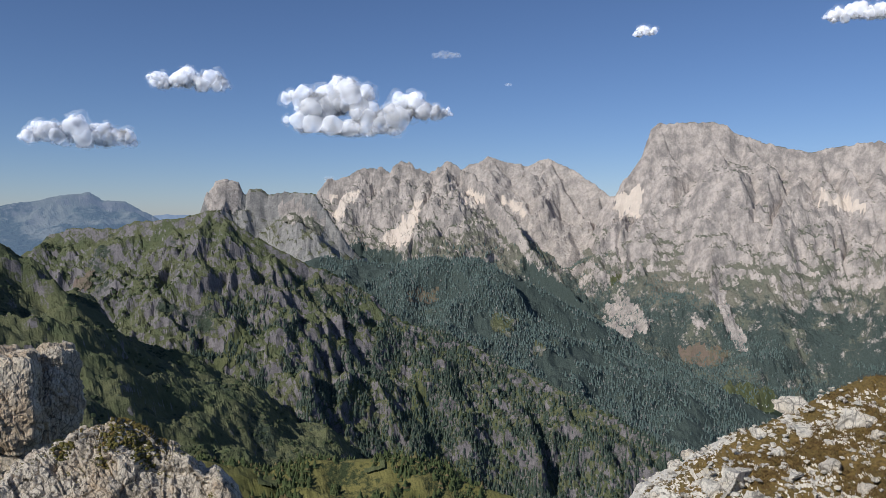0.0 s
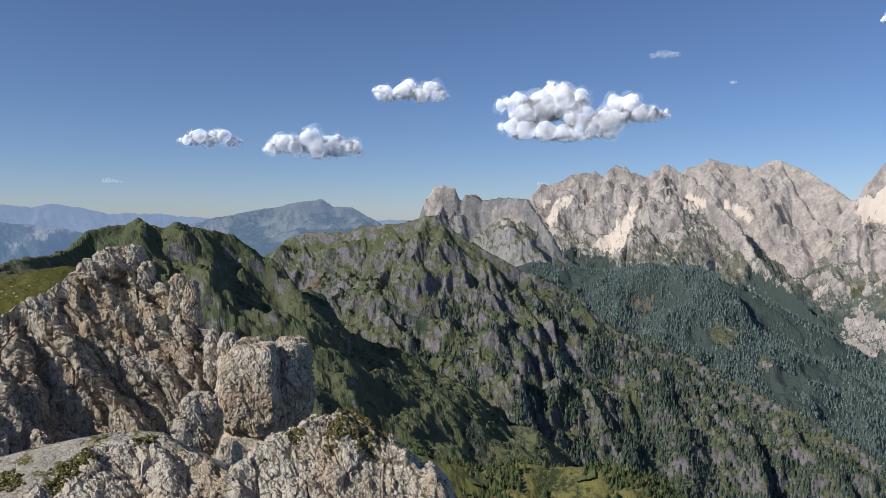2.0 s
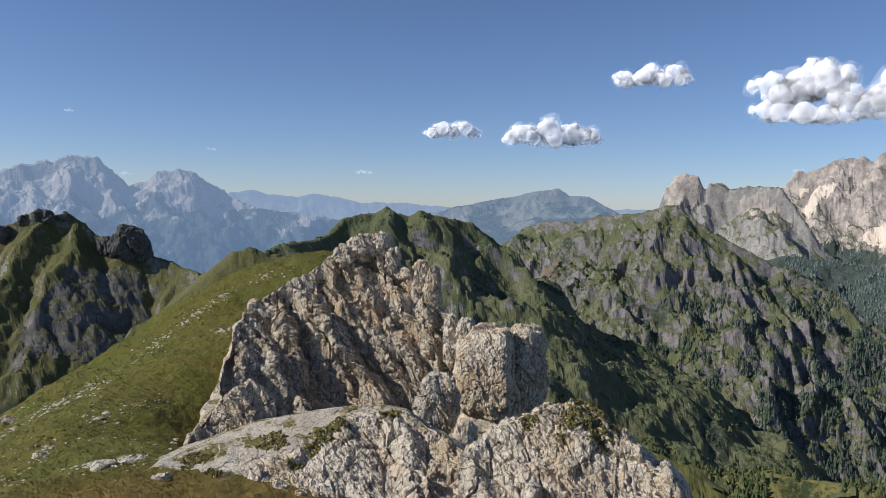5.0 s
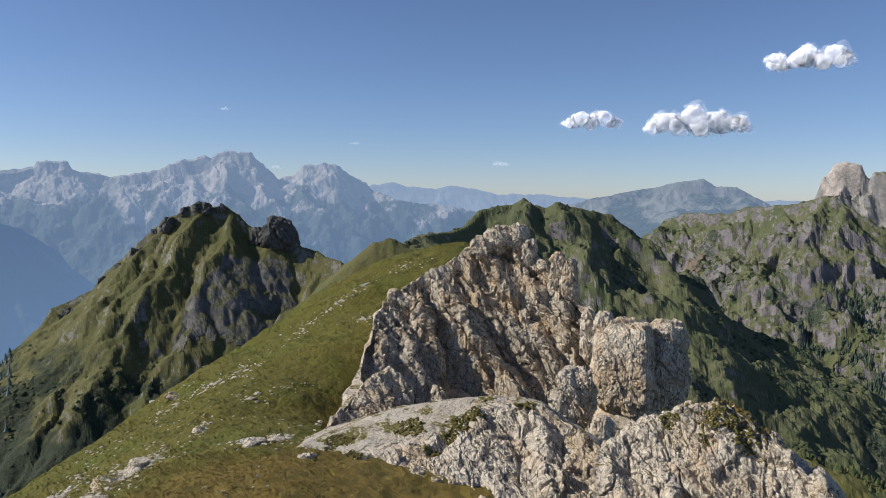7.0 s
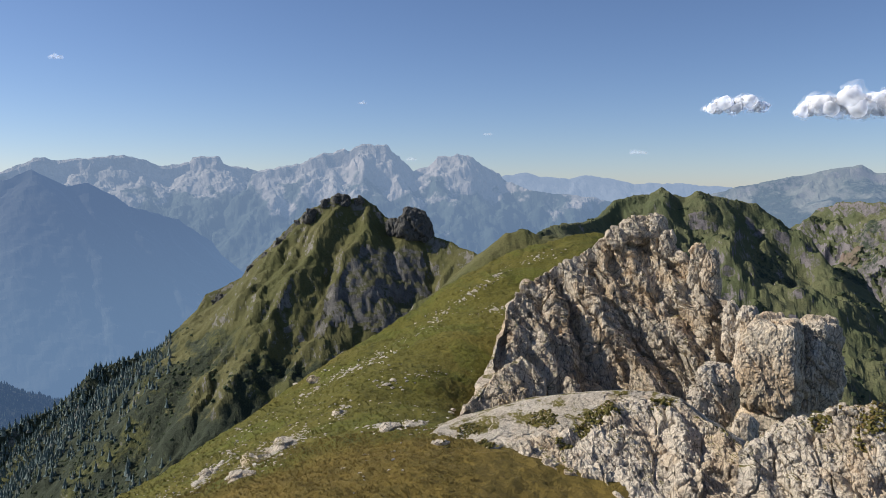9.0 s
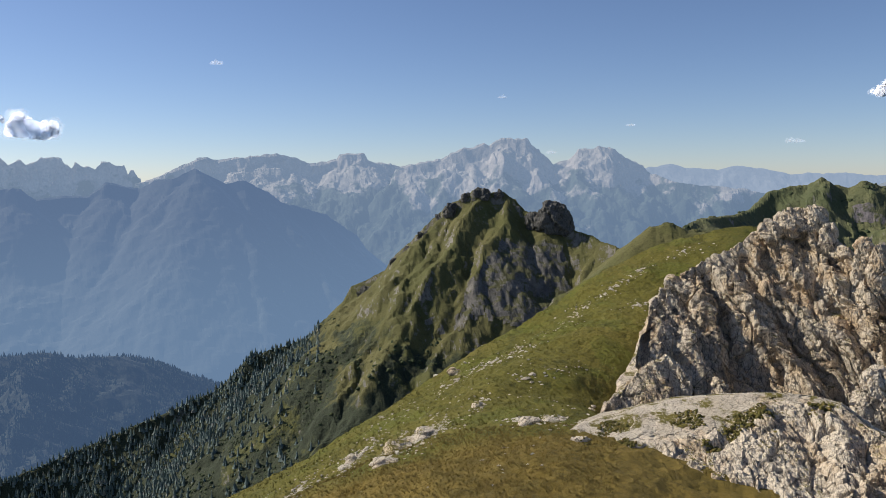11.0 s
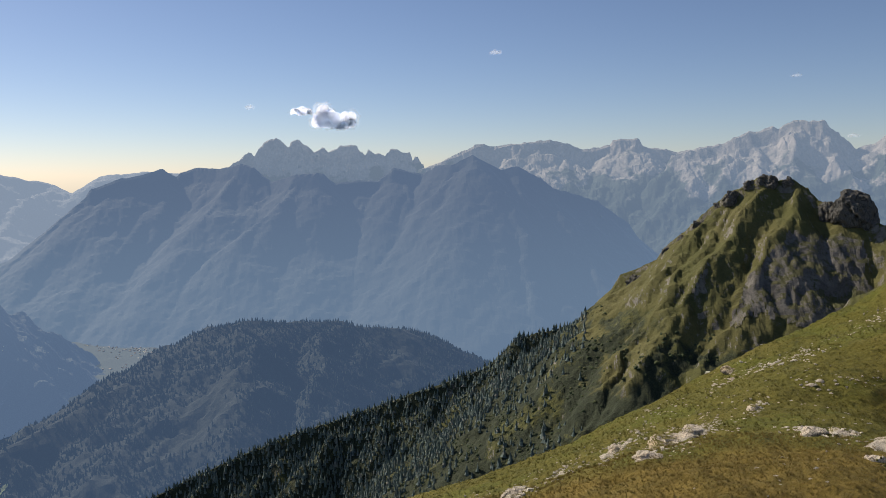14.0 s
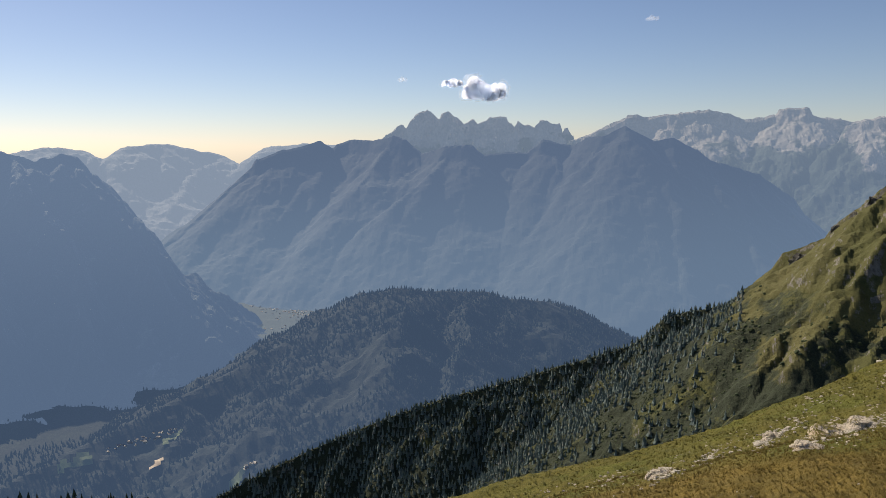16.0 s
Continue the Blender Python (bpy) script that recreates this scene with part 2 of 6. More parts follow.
def mountain(name, mat, crest, extra=(), bearings=None, near=0.6, far=1.15, n=(420, 200), steep=1.0, ease=0.6, reach=200.0, every=150.0, length=400.0,
             drop=0.6, warp=0.05, rough=0.03, jag=0.006, floor=-620.0, seed=1, auto=True, both=False, fork=True, label="", category="mountain", kind="", bite=0.0, cliff=None, lean=0.0, beds=None):
    """A mountain round a crest line, with side ribs, gullies and weathering; a sheet in bearing and distance."""
    rng = np.random.default_rng(seed)
    C = xyz(crest)
    E = [(xyz(e), False) for e in extra]
    lines = [(C, True)] + E
    if auto:
        sink = np.array([0, 0, cliff[1] * (cliff[0] - steep) * 0.8]) if cliff else 0
        lines += [(s - sink, False) for s in spurs(C, every, length, drop, rng, both, fork, lean)]
        for e, _ in E:
            lines += [(s, False) for s in spurs(e, every * 0.7, length * 0.45, drop, rng, True, False)]
    dist = float(np.mean(np.hypot(C[:, 0], C[:, 1])))
    b0, b1 = bearings if bearings else (min(r[0] for r in crest) - 3, max(r[0] for r in crest) + 3)
    A = np.radians(np.linspace(b0, b1, n[0]))[:, None]
    D = (dist * np.linspace(near, far, n[1]))[None, :]
    X, Y = (-D * np.sin(A)), (D * np.cos(A))
    P = np.stack([X.ravel(), Y.ravel(), np.zeros(X.size)], 1) / reach
    wx, wy = fbm(P * 1.6, 4, seed).reshape(X.shape), fbm(P * 1.6 + 50, 4, seed + 7).reshape(X.shape)
    dc = np.full(X.shape, 1e5)
    for p0, p1 in zip(C[:-1], C[1:]):
        d2 = p1 - p0
        t = np.clip(((X - p0[0]) * d2[0] + (Y - p0[1]) * d2[1]) / (d2[0] ** 2 + d2[1] ** 2 + 1e-6), 0, 1)
        np.minimum(dc, np.hypot(X - p0[0] - t * d2[0], Y - p0[1] - t * d2[1]), out=dc)
    k = step(dc, 0, reach * 0.5)
    H = field((X + wx * warp * reach * 4 * k).astype(np.float32), (Y + wy * warp * reach * 4 * k).astype(np.float32), lines, steep, ease, reach, cliff or (steep, 0.0), 0.7 * dist * (far - near) / n[1])
    Q = np.stack([X.ravel(), Y.ravel(), H.ravel() * 0.7], 1)
    H = H + (rough * reach * ridged(Q / (reach * 0.55), 5, seed + 3, 0.55).reshape(X.shape) * (0.15 + 0.85 * k))
    H = H + jag * dist * 0.5 * (fbm(Q / (dist * 0.012), 4, seed + 5, 0.6).reshape(X.shape))
    if bite:
        f1, f2, num, _ = cells(Q / (reach * 0.3), seed + 9)
        H = H + (bite * (num - 0.5) * step(f2 - f1, 0, 0.25)).reshape(X.shape)
    if beds:
        # strata: benches and steps of uneven height, broken along their length
        g = (H + beds[0] * 0.9 * fbm(Q / (beds[0] * 6), 3, seed + 11).reshape(X.shape)) / beds[0]
        f = g - np.floor(g)
        much = beds[1] * step(vnoise(Q / (beds[0] * 3), seed + 12), -0.5, 0.4).reshape(X.shape)
        H = H + much * beds[0] * (step(f, 0.35, 0.95) - f) * step(dc, 10, 60)
    H = np.maximum(H, floor)
    V = np.stack([X, Y, H], -1)
    LAND[name] = (A[:, 0], D[0], H)
    ob = mesh_from(name, V.reshape(-1, 3), grid_faces(*n), mat, (float(C[:, 0].mean()), float(C[:, 1].mean()), floor))
    return tagged(ob, label, category, "", kind)


def drape(name, owner, shape, mat, lift=2.5, label="", ragged=0.25, seed=0):
    """A patch of other ground on a mountain: the part of it inside the outline shape, rows of bearing and rise."""
    A, D, H = LAND[owner]
    el = np.degrees(np.arctan2(H - EYE, D[None, :]))
    az = np.degrees(A)[:, None] + 0 * el
    # only ground visible from the camera: the patch is shaped to its view
    front = el >= np.maximum.accumulate(el, axis=1) - 0.02
    P = np.stack([az.ravel() * 3, el.ravel() * 3, el.ravel() * 0], 1)
    az = az + ragged * fbm(P, 3, 900 + seed).reshape(el.shape)
    ev = el + ragged * fbm(P + 40, 3, 901 + seed).reshape(el.shape)
    s = np.array(shape, float)
    inside = np.zeros(el.shape, bool)
    j = len(s) - 1
    for i in range(len(s)):
        c = (s[i, 1] > ev) != (s[j, 1] > ev)
        x = (s[j, 0] - s[i, 0]) * (ev - s[i, 1]) / (s[j, 1] - s[i, 1] + 1e-9) + s[i, 0]
        inside ^= c & (az < x)
        j = i
    inside &= front
    n, m = el.shape
    F = grid_faces(n, m)
    F = F[inside.ravel()[F].sum(1) >= 3]
    if not len(F):
        return None
    # the largest connected patch alone
    cell = {}
    for k, q in enumerate(F):
        for c in q:
            cell.setdefault(int(c), []).append(k)
    left, best = set(range(len(F))), []
    while left:
        todo = [left.pop()]
        got = []
        while todo:
            k = todo.pop()
            got.append(k)
            for c in F[k]:
                for o in cell[int(c)]:
                    if o in left:
                        left.remove(o)
                        todo.append(o)
        best = got if len(got) > len(best) else best
    F = F[best]
    used = np.unique(F)
    new_id = np.full(n * m, -1)
    new_id[used] = np.arange(len(used))
    X, Y = -D[None] * np.sin(A)[:, None], D[None] * np.cos(A)[:, None]
    V = np.stack([X.ravel(), Y.ravel(), H.ravel() + lift], 1)[used]
    ob = mesh_from(name, V, new_id[F], mat)
    top = bpy.data.objects[owner]
    ob.parent = top
    ob.matrix_parent_inverse = Matrix.Translation(-top.location)
    return tagged(ob, label)


def on_land(owner, bearing, dist):
    A, D, H = LAND[owner]
    a = np.clip((np.radians(bearing) - A[0]) / (A[1] - A[0]), 0, len(A) - 1.001)
    d = np.clip((dist - D[0]) / (D[1] - D[0]), 0, len(D) - 1.001)
    i, j = a.astype(int), d.astype(int)
    u, v = a - i, d - j
    z = H[i, j] * (1 - u) * (1 - v) + H[i + 1, j] * u * (1 - v) + H[i, j + 1] * (1 - u) * v + H[i + 1, j + 1] * u * v
    s = np.hypot((H[i, j + 1] - H[i, j]) / (D[1] - D[0]), (H[i + 1, j] - H[i, j]) / ((A[1] - A[0]) * dist))
    return z, s


def conifer_shape(tiers, sides):
    v, f = [], []
    for k in range(tiers):
        z0, z1 = 0.05 + 0.8 * k / tiers, min(1.0, 0.05 + 0.8 * k / tiers + 1.25 / tiers)
        r = 0.21 * (1 - k / (tiers + 0.4))
        o = len(v)
        for i in range(sides):
            a = 2 * math.pi * (i + 0.5 * (k % 2)) / sides
            q = r * (0.8 + 0.4 * ((i * 7 + k * 3) % 5) / 4)
            v.append((q * math.cos(a), q * math.sin(a), z0 - 0.03 * ((i * 3 + k) % 3)))
        v.append((0, 0, z1 if k < tiers - 1 else 1.0))
        f += [(o + i, o + (i + 1) % sides, o + sides) for i in range(sides)]
    return np.array(v), np.array(f)


def bush_shape():
    v = [(0, 0, 0.75)]
    for r, z, k in ((0.42, 0.55, 5), (0.55, 0.1, 5)):
        v += [(r * (0.8 + 0.35 * ((i * 3) % 4) / 3) * math.cos(i * 1.257 + z), r * (0.8 + 0.35 * ((i * 2) % 3) / 2) * math.sin(i * 1.257 + z), z) for i in range(k)]
    f = [(0, 1 + i, 1 + (i + 1) % 5) for i in range(5)]
    for i in range(5):
        j = (i + 1) % 5
        f += [(1 + i, 6 + i, 6 + j), (1 + i, 6 + j, 1 + j)]
    return np.array(v), np.array(f)


def scatter(name, spots, heights, shape, mat, rng, label, category, kind="stuff", wide=(0.9, 1.6)):
    """Many small plants or stones in one mesh."""
    V, F = shape
    n = len(spots)
    a = rng.uniform(0, 2 * math.pi, n)
    w = heights * rng.uniform(*wide, n)
    c, s = np.cos(a)[:, None], np.sin(a)[:, None]
    X = (V[None, :, 0] * c - V[None, :, 1] * s) * w[:, None] + spots[:, 0:1]
    Y = (V[None, :, 0] * s + V[None, :, 1] * c) * w[:, None] + spots[:, 1:2]
    Z = V[None, :, 2] * heights[:, None] + spots[:, 2:3]
    allv = np.stack([X, Y, Z], -1).reshape(-1, 3)
    allf = (F[None] + (np.arange(n) * len(V))[:, None, None]).reshape(-1, F.shape[1])
    return tagged(mesh_from(name, allv, allf, mat, (*spots[:, :2].mean(0), spots[:, 2].min())), label, category, "", kind)


def forest(name, owner, count, zone, height, shape, mat, seed, label, category="forest", bearings=None, reach=(0.5, 1.03)):
    """Trees on a mountain: zone(bearing, rise, slope, place) gives their density from 0 to 1."""
    rng = np.random.default_rng(seed)
    A, D, H = LAND[owner]
    spots = []
    got = 0
    for _ in range(12):
        k = 60000
        lo, hi = bearings if bearings else (math.degrees(A[0]), math.degrees(A[-1]))
        b = rng.uniform(lo, hi, k)
        d = np.sqrt(rng.uniform(D[0] ** 2, D[-1] ** 2, k))
        z, s = on_land(owner, b, d)
        el = np.degrees(np.arctan2(z - EYE, d))
        x, y = -d * np.sin(np.radians(b)), d * np.cos(np.radians(b))
        P = np.stack([x, y, z], 1)
        keep = (rng.uniform(0, 1, k) < zone(b, el, s, P)) & (z > -595)
        spots.append(P[keep])
        got += keep.sum()
        if got >= count:
            break
    P = np.concatenate(spots)[:count]
    h = rng.uniform(height[0], height[1], len(P)) * (0.75 + 0.5 * rng.uniform(0, 1, len(P)) ** 2)
    P = P - np.array([0, 0, 1.0])
    return scatter(name, P, h, shape, mat, rng, label, category)

# ---- surfaces of the land ----
GREY = land("grey_limestone_land", (0.56, 0.485, 0.425), (0.25, 0.225, 0.205), (0.13, 0.136, 0.096), (0.21, 0.195, 0.15), (0.085, 0.11, 0.096), (0.52, 0.66), 0.55, -225, 26, 5, streak=0.7, green_line=0)
PEAK = land("peak_limestone_land", (0.58, 0.50, 0.44), (0.27, 0.241, 0.22), (0.14, 0.146, 0.105), (0.21, 0.195, 0.15), (0.085, 0.11, 0.096), (0.52, 0.66), 0.55, -285, 28, 5, streak=0.7, green_line=-90)
PALE = land("pale_limestone_land", (0.60, 0.52, 0.455), (0.35, 0.31, 0.28), (0.50, 0.43, 0.36), (0.45, 0.395, 0.335), None, (0.75, 0.95), 0.5, None, 34, 10)
SCREE = land("pinkish_scree", (0.72, 0.61, 0.51), (0.66, 0.56, 0.465), (0.70, 0.595, 0.495), (0.67, 0.57, 0.47), None, (0.3, 0.9), 0.5, None, 20, 1.5, streak=0.3)
TOWER = land("grassy_limestone_land", (0.36, 0.34, 0.31), (0.22, 0.21, 0.20), (0.10, 0.11, 0.05), (0.13, 0.13, 0.07), (0.04, 0.055, 0.035), (0.50, 0.8), 0.42, -60, 24, 4)
DARK = land("dark_volcanic_land", (0.25, 0.225, 0.225), (0.135, 0.124, 0.13), (0.094, 0.110, 0.052), (0.148, 0.148, 0.074), (0.06, 0.08, 0.053), (0.37, 0.50), 0.42, None, 16, 3.5)
GREEN = land("green_peak_land", (0.23, 0.215, 0.19), (0.13, 0.123, 0.112), (0.095, 0.098, 0.034), (0.125, 0.117, 0.046), (0.046, 0.058, 0.034), (0.40, 0.52), 0.58, -130, 11, 1.8)
CRAGGY = land("green_peak_rock", (0.21, 0.197, 0.178), (0.11, 0.105, 0.098), (0.09, 0.092, 0.04), (0.12, 0.115, 0.06), None, (0.62, 0.78), 0.5, None, 9, 2.2)
MEADOW = land("mountain_meadow", (0.095, 0.105, 0.045), (0.085, 0.095, 0.04), (0.09, 0.104, 0.045), (0.12, 0.125, 0.058), (0.055, 0.07, 0.04), (0.1, 0.5), 0.36, None, 14, 0.8, streak=0.5)
EARTH = land("reddish_earth", (0.21, 0.155, 0.125), (0.17, 0.13, 0.10), (0.18, 0.14, 0.10), (0.15, 0.135, 0.085), None, (0.3, 0.7), 0.5, None, 15, 0.6, streak=0.5)
WOODS = land("wooded_land", (0.24, 0.22, 0.20), (0.18, 0.165, 0.15), (0.105, 0.122, 0.085), (0.15, 0.155, 0.10), (0.078, 0.102, 0.088), (0.30, 0.45), 0.62, None, 20, 3)
SHOULDER_GRASS = land("pine_shoulder_grass", (0.12, 0.12, 0.045), (0.11, 0.11, 0.045), (0.13, 0.13, 0.04), (0.20, 0.175, 0.06), (0.05, 0.065, 0.028), (0.1, 0.4), 0.42, None, 12, 1)
# haze over the hill and valley woods, added as an even emission
BLUE_WOODS = land("hazy_wooded_land", (0.07, 0.06, 0.056), (0.05, 0.046, 0.042), (0.018, 0.026, 0.016), (0.024, 0.030, 0.018), (0.013, 0.020, 0.014), (0.30, 0.5), 0.6, None, 40, 3, haze_glow=(0.044, 0.080, 0.152))
# blue haze painted in as glow, its tone changing with height
BLUE = land("hazy_far_land", (0.022, 0.023, 0.022), (0.016, 0.016, 0.015), (0.011, 0.014, 0.009), (0.014, 0.017, 0.010), (0.007, 0.010, 0.007), (0.40, 0.65), 0.55, 60, 45, 1.5, haze_glow=((0.132, 0.220, 0.368), (0.103, 0.168, 0.298), -520, 0))
BLUE_DIM = land("hazy_valley_flank", (0.20, 0.18, 0.165), (0.12, 0.11, 0.10), (0.085, 0.10, 0.06), (0.11, 0.12, 0.07), (0.04, 0.052, 0.036), (0.35, 0.6), 0.6, None, 45, 6, haze_glow=((0.092, 0.158, 0.290), (0.128, 0.206, 0.358), -560, -60))
# the farther ranges carry their haze as emission too
BLUER = land("hazy_farther_land", (0.27, 0.235, 0.205), (0.14, 0.126, 0.116), (0.23, 0.205, 0.18), (0.19, 0.172, 0.15), (0.03, 0.042, 0.03), (0.45, 0.8), 0.80, -30, 40, 7, haze_glow=((0.125, 0.195, 0.315), (0.150, 0.218, 0.330), -300, 100), streak=0.9)
MESA = land("hazy_mesa_land", (0.17, 0.155, 0.14), (0.09, 0.083, 0.078), (0.10, 0.105, 0.08), (0.13, 0.128, 0.10), (0.028, 0.04, 0.028), (0.5, 0.75), 0.6, -40, 45, 5, haze_glow=(0.112, 0.168, 0.262))
FAR = land("hazy_farthest_land", (0.07, 0.07, 0.07), (0.05, 0.05, 0.05), (0.05, 0.05, 0.05), (0.05, 0.05, 0.05), None, (0.5, 0.8), 0.5, None, 120, 8, haze_glow=(0.235, 0.325, 0.475))

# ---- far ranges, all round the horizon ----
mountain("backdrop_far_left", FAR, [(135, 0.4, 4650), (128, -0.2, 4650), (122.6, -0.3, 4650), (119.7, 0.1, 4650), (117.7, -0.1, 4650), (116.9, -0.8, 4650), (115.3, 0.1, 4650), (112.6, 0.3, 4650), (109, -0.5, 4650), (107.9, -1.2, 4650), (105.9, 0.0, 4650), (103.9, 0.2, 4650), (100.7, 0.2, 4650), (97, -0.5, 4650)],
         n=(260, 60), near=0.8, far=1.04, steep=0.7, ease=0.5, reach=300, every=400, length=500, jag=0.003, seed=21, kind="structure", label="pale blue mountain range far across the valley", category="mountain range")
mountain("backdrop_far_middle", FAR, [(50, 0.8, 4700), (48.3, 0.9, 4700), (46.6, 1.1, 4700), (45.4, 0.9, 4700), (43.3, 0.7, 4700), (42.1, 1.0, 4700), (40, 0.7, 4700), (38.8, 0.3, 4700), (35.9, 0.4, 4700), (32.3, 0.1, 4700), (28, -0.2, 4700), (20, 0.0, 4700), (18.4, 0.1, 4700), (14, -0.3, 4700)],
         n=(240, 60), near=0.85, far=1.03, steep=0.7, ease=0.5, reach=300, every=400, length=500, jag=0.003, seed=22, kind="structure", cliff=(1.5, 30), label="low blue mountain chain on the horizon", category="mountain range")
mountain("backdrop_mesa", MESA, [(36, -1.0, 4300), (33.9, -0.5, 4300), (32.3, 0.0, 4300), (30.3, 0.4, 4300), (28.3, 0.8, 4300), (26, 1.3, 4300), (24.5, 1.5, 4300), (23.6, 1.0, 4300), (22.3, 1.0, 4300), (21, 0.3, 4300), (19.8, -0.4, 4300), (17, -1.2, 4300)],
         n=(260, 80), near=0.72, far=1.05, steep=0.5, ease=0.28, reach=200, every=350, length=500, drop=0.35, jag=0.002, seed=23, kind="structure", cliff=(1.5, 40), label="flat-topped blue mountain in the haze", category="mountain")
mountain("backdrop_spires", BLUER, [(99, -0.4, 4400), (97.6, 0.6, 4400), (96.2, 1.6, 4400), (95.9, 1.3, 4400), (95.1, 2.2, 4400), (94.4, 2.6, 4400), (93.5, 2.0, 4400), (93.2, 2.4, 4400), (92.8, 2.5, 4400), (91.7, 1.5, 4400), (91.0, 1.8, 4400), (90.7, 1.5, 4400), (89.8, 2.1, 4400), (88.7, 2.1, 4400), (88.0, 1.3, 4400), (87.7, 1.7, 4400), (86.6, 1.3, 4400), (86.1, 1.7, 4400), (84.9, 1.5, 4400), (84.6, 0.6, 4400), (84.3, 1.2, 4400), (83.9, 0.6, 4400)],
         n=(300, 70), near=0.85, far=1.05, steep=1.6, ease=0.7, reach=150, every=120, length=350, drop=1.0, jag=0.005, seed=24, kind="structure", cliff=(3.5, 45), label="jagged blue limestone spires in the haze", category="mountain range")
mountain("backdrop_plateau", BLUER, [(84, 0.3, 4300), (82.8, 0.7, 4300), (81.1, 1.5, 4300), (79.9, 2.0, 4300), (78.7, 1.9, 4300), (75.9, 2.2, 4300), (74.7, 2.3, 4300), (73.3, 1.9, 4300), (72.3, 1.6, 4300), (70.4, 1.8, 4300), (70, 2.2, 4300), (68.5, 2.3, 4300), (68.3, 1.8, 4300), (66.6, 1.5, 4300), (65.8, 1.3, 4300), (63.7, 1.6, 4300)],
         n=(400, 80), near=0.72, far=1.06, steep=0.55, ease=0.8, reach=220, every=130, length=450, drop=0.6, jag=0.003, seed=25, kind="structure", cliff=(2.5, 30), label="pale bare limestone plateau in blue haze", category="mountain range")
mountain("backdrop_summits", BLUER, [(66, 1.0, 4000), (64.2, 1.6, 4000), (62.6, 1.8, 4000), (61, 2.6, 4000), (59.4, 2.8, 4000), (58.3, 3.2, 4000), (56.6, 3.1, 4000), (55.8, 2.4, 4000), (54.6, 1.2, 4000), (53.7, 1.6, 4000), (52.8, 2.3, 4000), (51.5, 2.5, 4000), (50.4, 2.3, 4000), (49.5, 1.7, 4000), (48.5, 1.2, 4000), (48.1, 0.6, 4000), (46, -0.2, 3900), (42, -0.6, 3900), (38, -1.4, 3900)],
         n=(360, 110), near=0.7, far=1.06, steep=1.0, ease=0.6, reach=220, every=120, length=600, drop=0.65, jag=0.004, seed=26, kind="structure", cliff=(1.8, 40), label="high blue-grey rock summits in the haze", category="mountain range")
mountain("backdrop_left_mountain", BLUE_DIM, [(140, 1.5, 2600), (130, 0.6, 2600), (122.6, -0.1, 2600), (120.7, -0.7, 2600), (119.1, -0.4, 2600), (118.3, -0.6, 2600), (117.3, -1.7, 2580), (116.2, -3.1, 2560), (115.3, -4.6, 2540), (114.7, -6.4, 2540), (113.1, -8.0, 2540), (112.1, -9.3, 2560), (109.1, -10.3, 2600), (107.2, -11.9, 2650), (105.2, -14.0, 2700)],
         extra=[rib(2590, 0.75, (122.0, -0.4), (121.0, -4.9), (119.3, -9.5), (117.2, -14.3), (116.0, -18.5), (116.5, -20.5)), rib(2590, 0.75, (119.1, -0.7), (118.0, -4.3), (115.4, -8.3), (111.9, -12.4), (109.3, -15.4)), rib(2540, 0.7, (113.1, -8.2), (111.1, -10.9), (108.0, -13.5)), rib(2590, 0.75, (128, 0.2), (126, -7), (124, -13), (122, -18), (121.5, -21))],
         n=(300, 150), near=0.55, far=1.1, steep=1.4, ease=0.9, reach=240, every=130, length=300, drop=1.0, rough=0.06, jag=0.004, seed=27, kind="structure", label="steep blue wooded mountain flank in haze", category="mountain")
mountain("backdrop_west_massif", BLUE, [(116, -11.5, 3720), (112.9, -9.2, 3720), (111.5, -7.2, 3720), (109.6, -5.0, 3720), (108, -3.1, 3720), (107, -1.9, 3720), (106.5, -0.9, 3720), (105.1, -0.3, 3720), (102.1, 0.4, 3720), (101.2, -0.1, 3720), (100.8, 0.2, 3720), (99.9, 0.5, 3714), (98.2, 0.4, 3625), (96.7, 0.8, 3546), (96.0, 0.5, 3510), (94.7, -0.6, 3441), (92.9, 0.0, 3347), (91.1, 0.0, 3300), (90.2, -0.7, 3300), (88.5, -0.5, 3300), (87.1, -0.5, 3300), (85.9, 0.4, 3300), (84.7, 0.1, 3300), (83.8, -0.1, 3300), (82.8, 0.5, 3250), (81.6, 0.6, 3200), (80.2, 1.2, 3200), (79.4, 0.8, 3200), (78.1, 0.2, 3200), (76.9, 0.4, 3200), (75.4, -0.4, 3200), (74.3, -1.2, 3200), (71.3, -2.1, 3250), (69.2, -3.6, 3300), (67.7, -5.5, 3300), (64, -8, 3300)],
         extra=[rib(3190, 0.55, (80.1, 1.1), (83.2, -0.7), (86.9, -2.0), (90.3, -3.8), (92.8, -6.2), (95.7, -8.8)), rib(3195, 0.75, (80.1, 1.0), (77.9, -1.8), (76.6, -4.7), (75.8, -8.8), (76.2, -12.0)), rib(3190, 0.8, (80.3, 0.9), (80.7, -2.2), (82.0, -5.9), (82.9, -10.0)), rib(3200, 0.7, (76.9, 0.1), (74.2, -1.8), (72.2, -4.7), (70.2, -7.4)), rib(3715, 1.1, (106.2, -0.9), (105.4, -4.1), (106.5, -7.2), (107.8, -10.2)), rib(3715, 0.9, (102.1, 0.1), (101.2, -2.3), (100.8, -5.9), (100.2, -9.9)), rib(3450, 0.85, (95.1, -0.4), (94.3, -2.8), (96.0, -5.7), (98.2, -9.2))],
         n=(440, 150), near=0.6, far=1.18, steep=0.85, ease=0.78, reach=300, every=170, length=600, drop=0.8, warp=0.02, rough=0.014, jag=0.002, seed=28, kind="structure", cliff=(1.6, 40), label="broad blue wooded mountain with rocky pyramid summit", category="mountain")

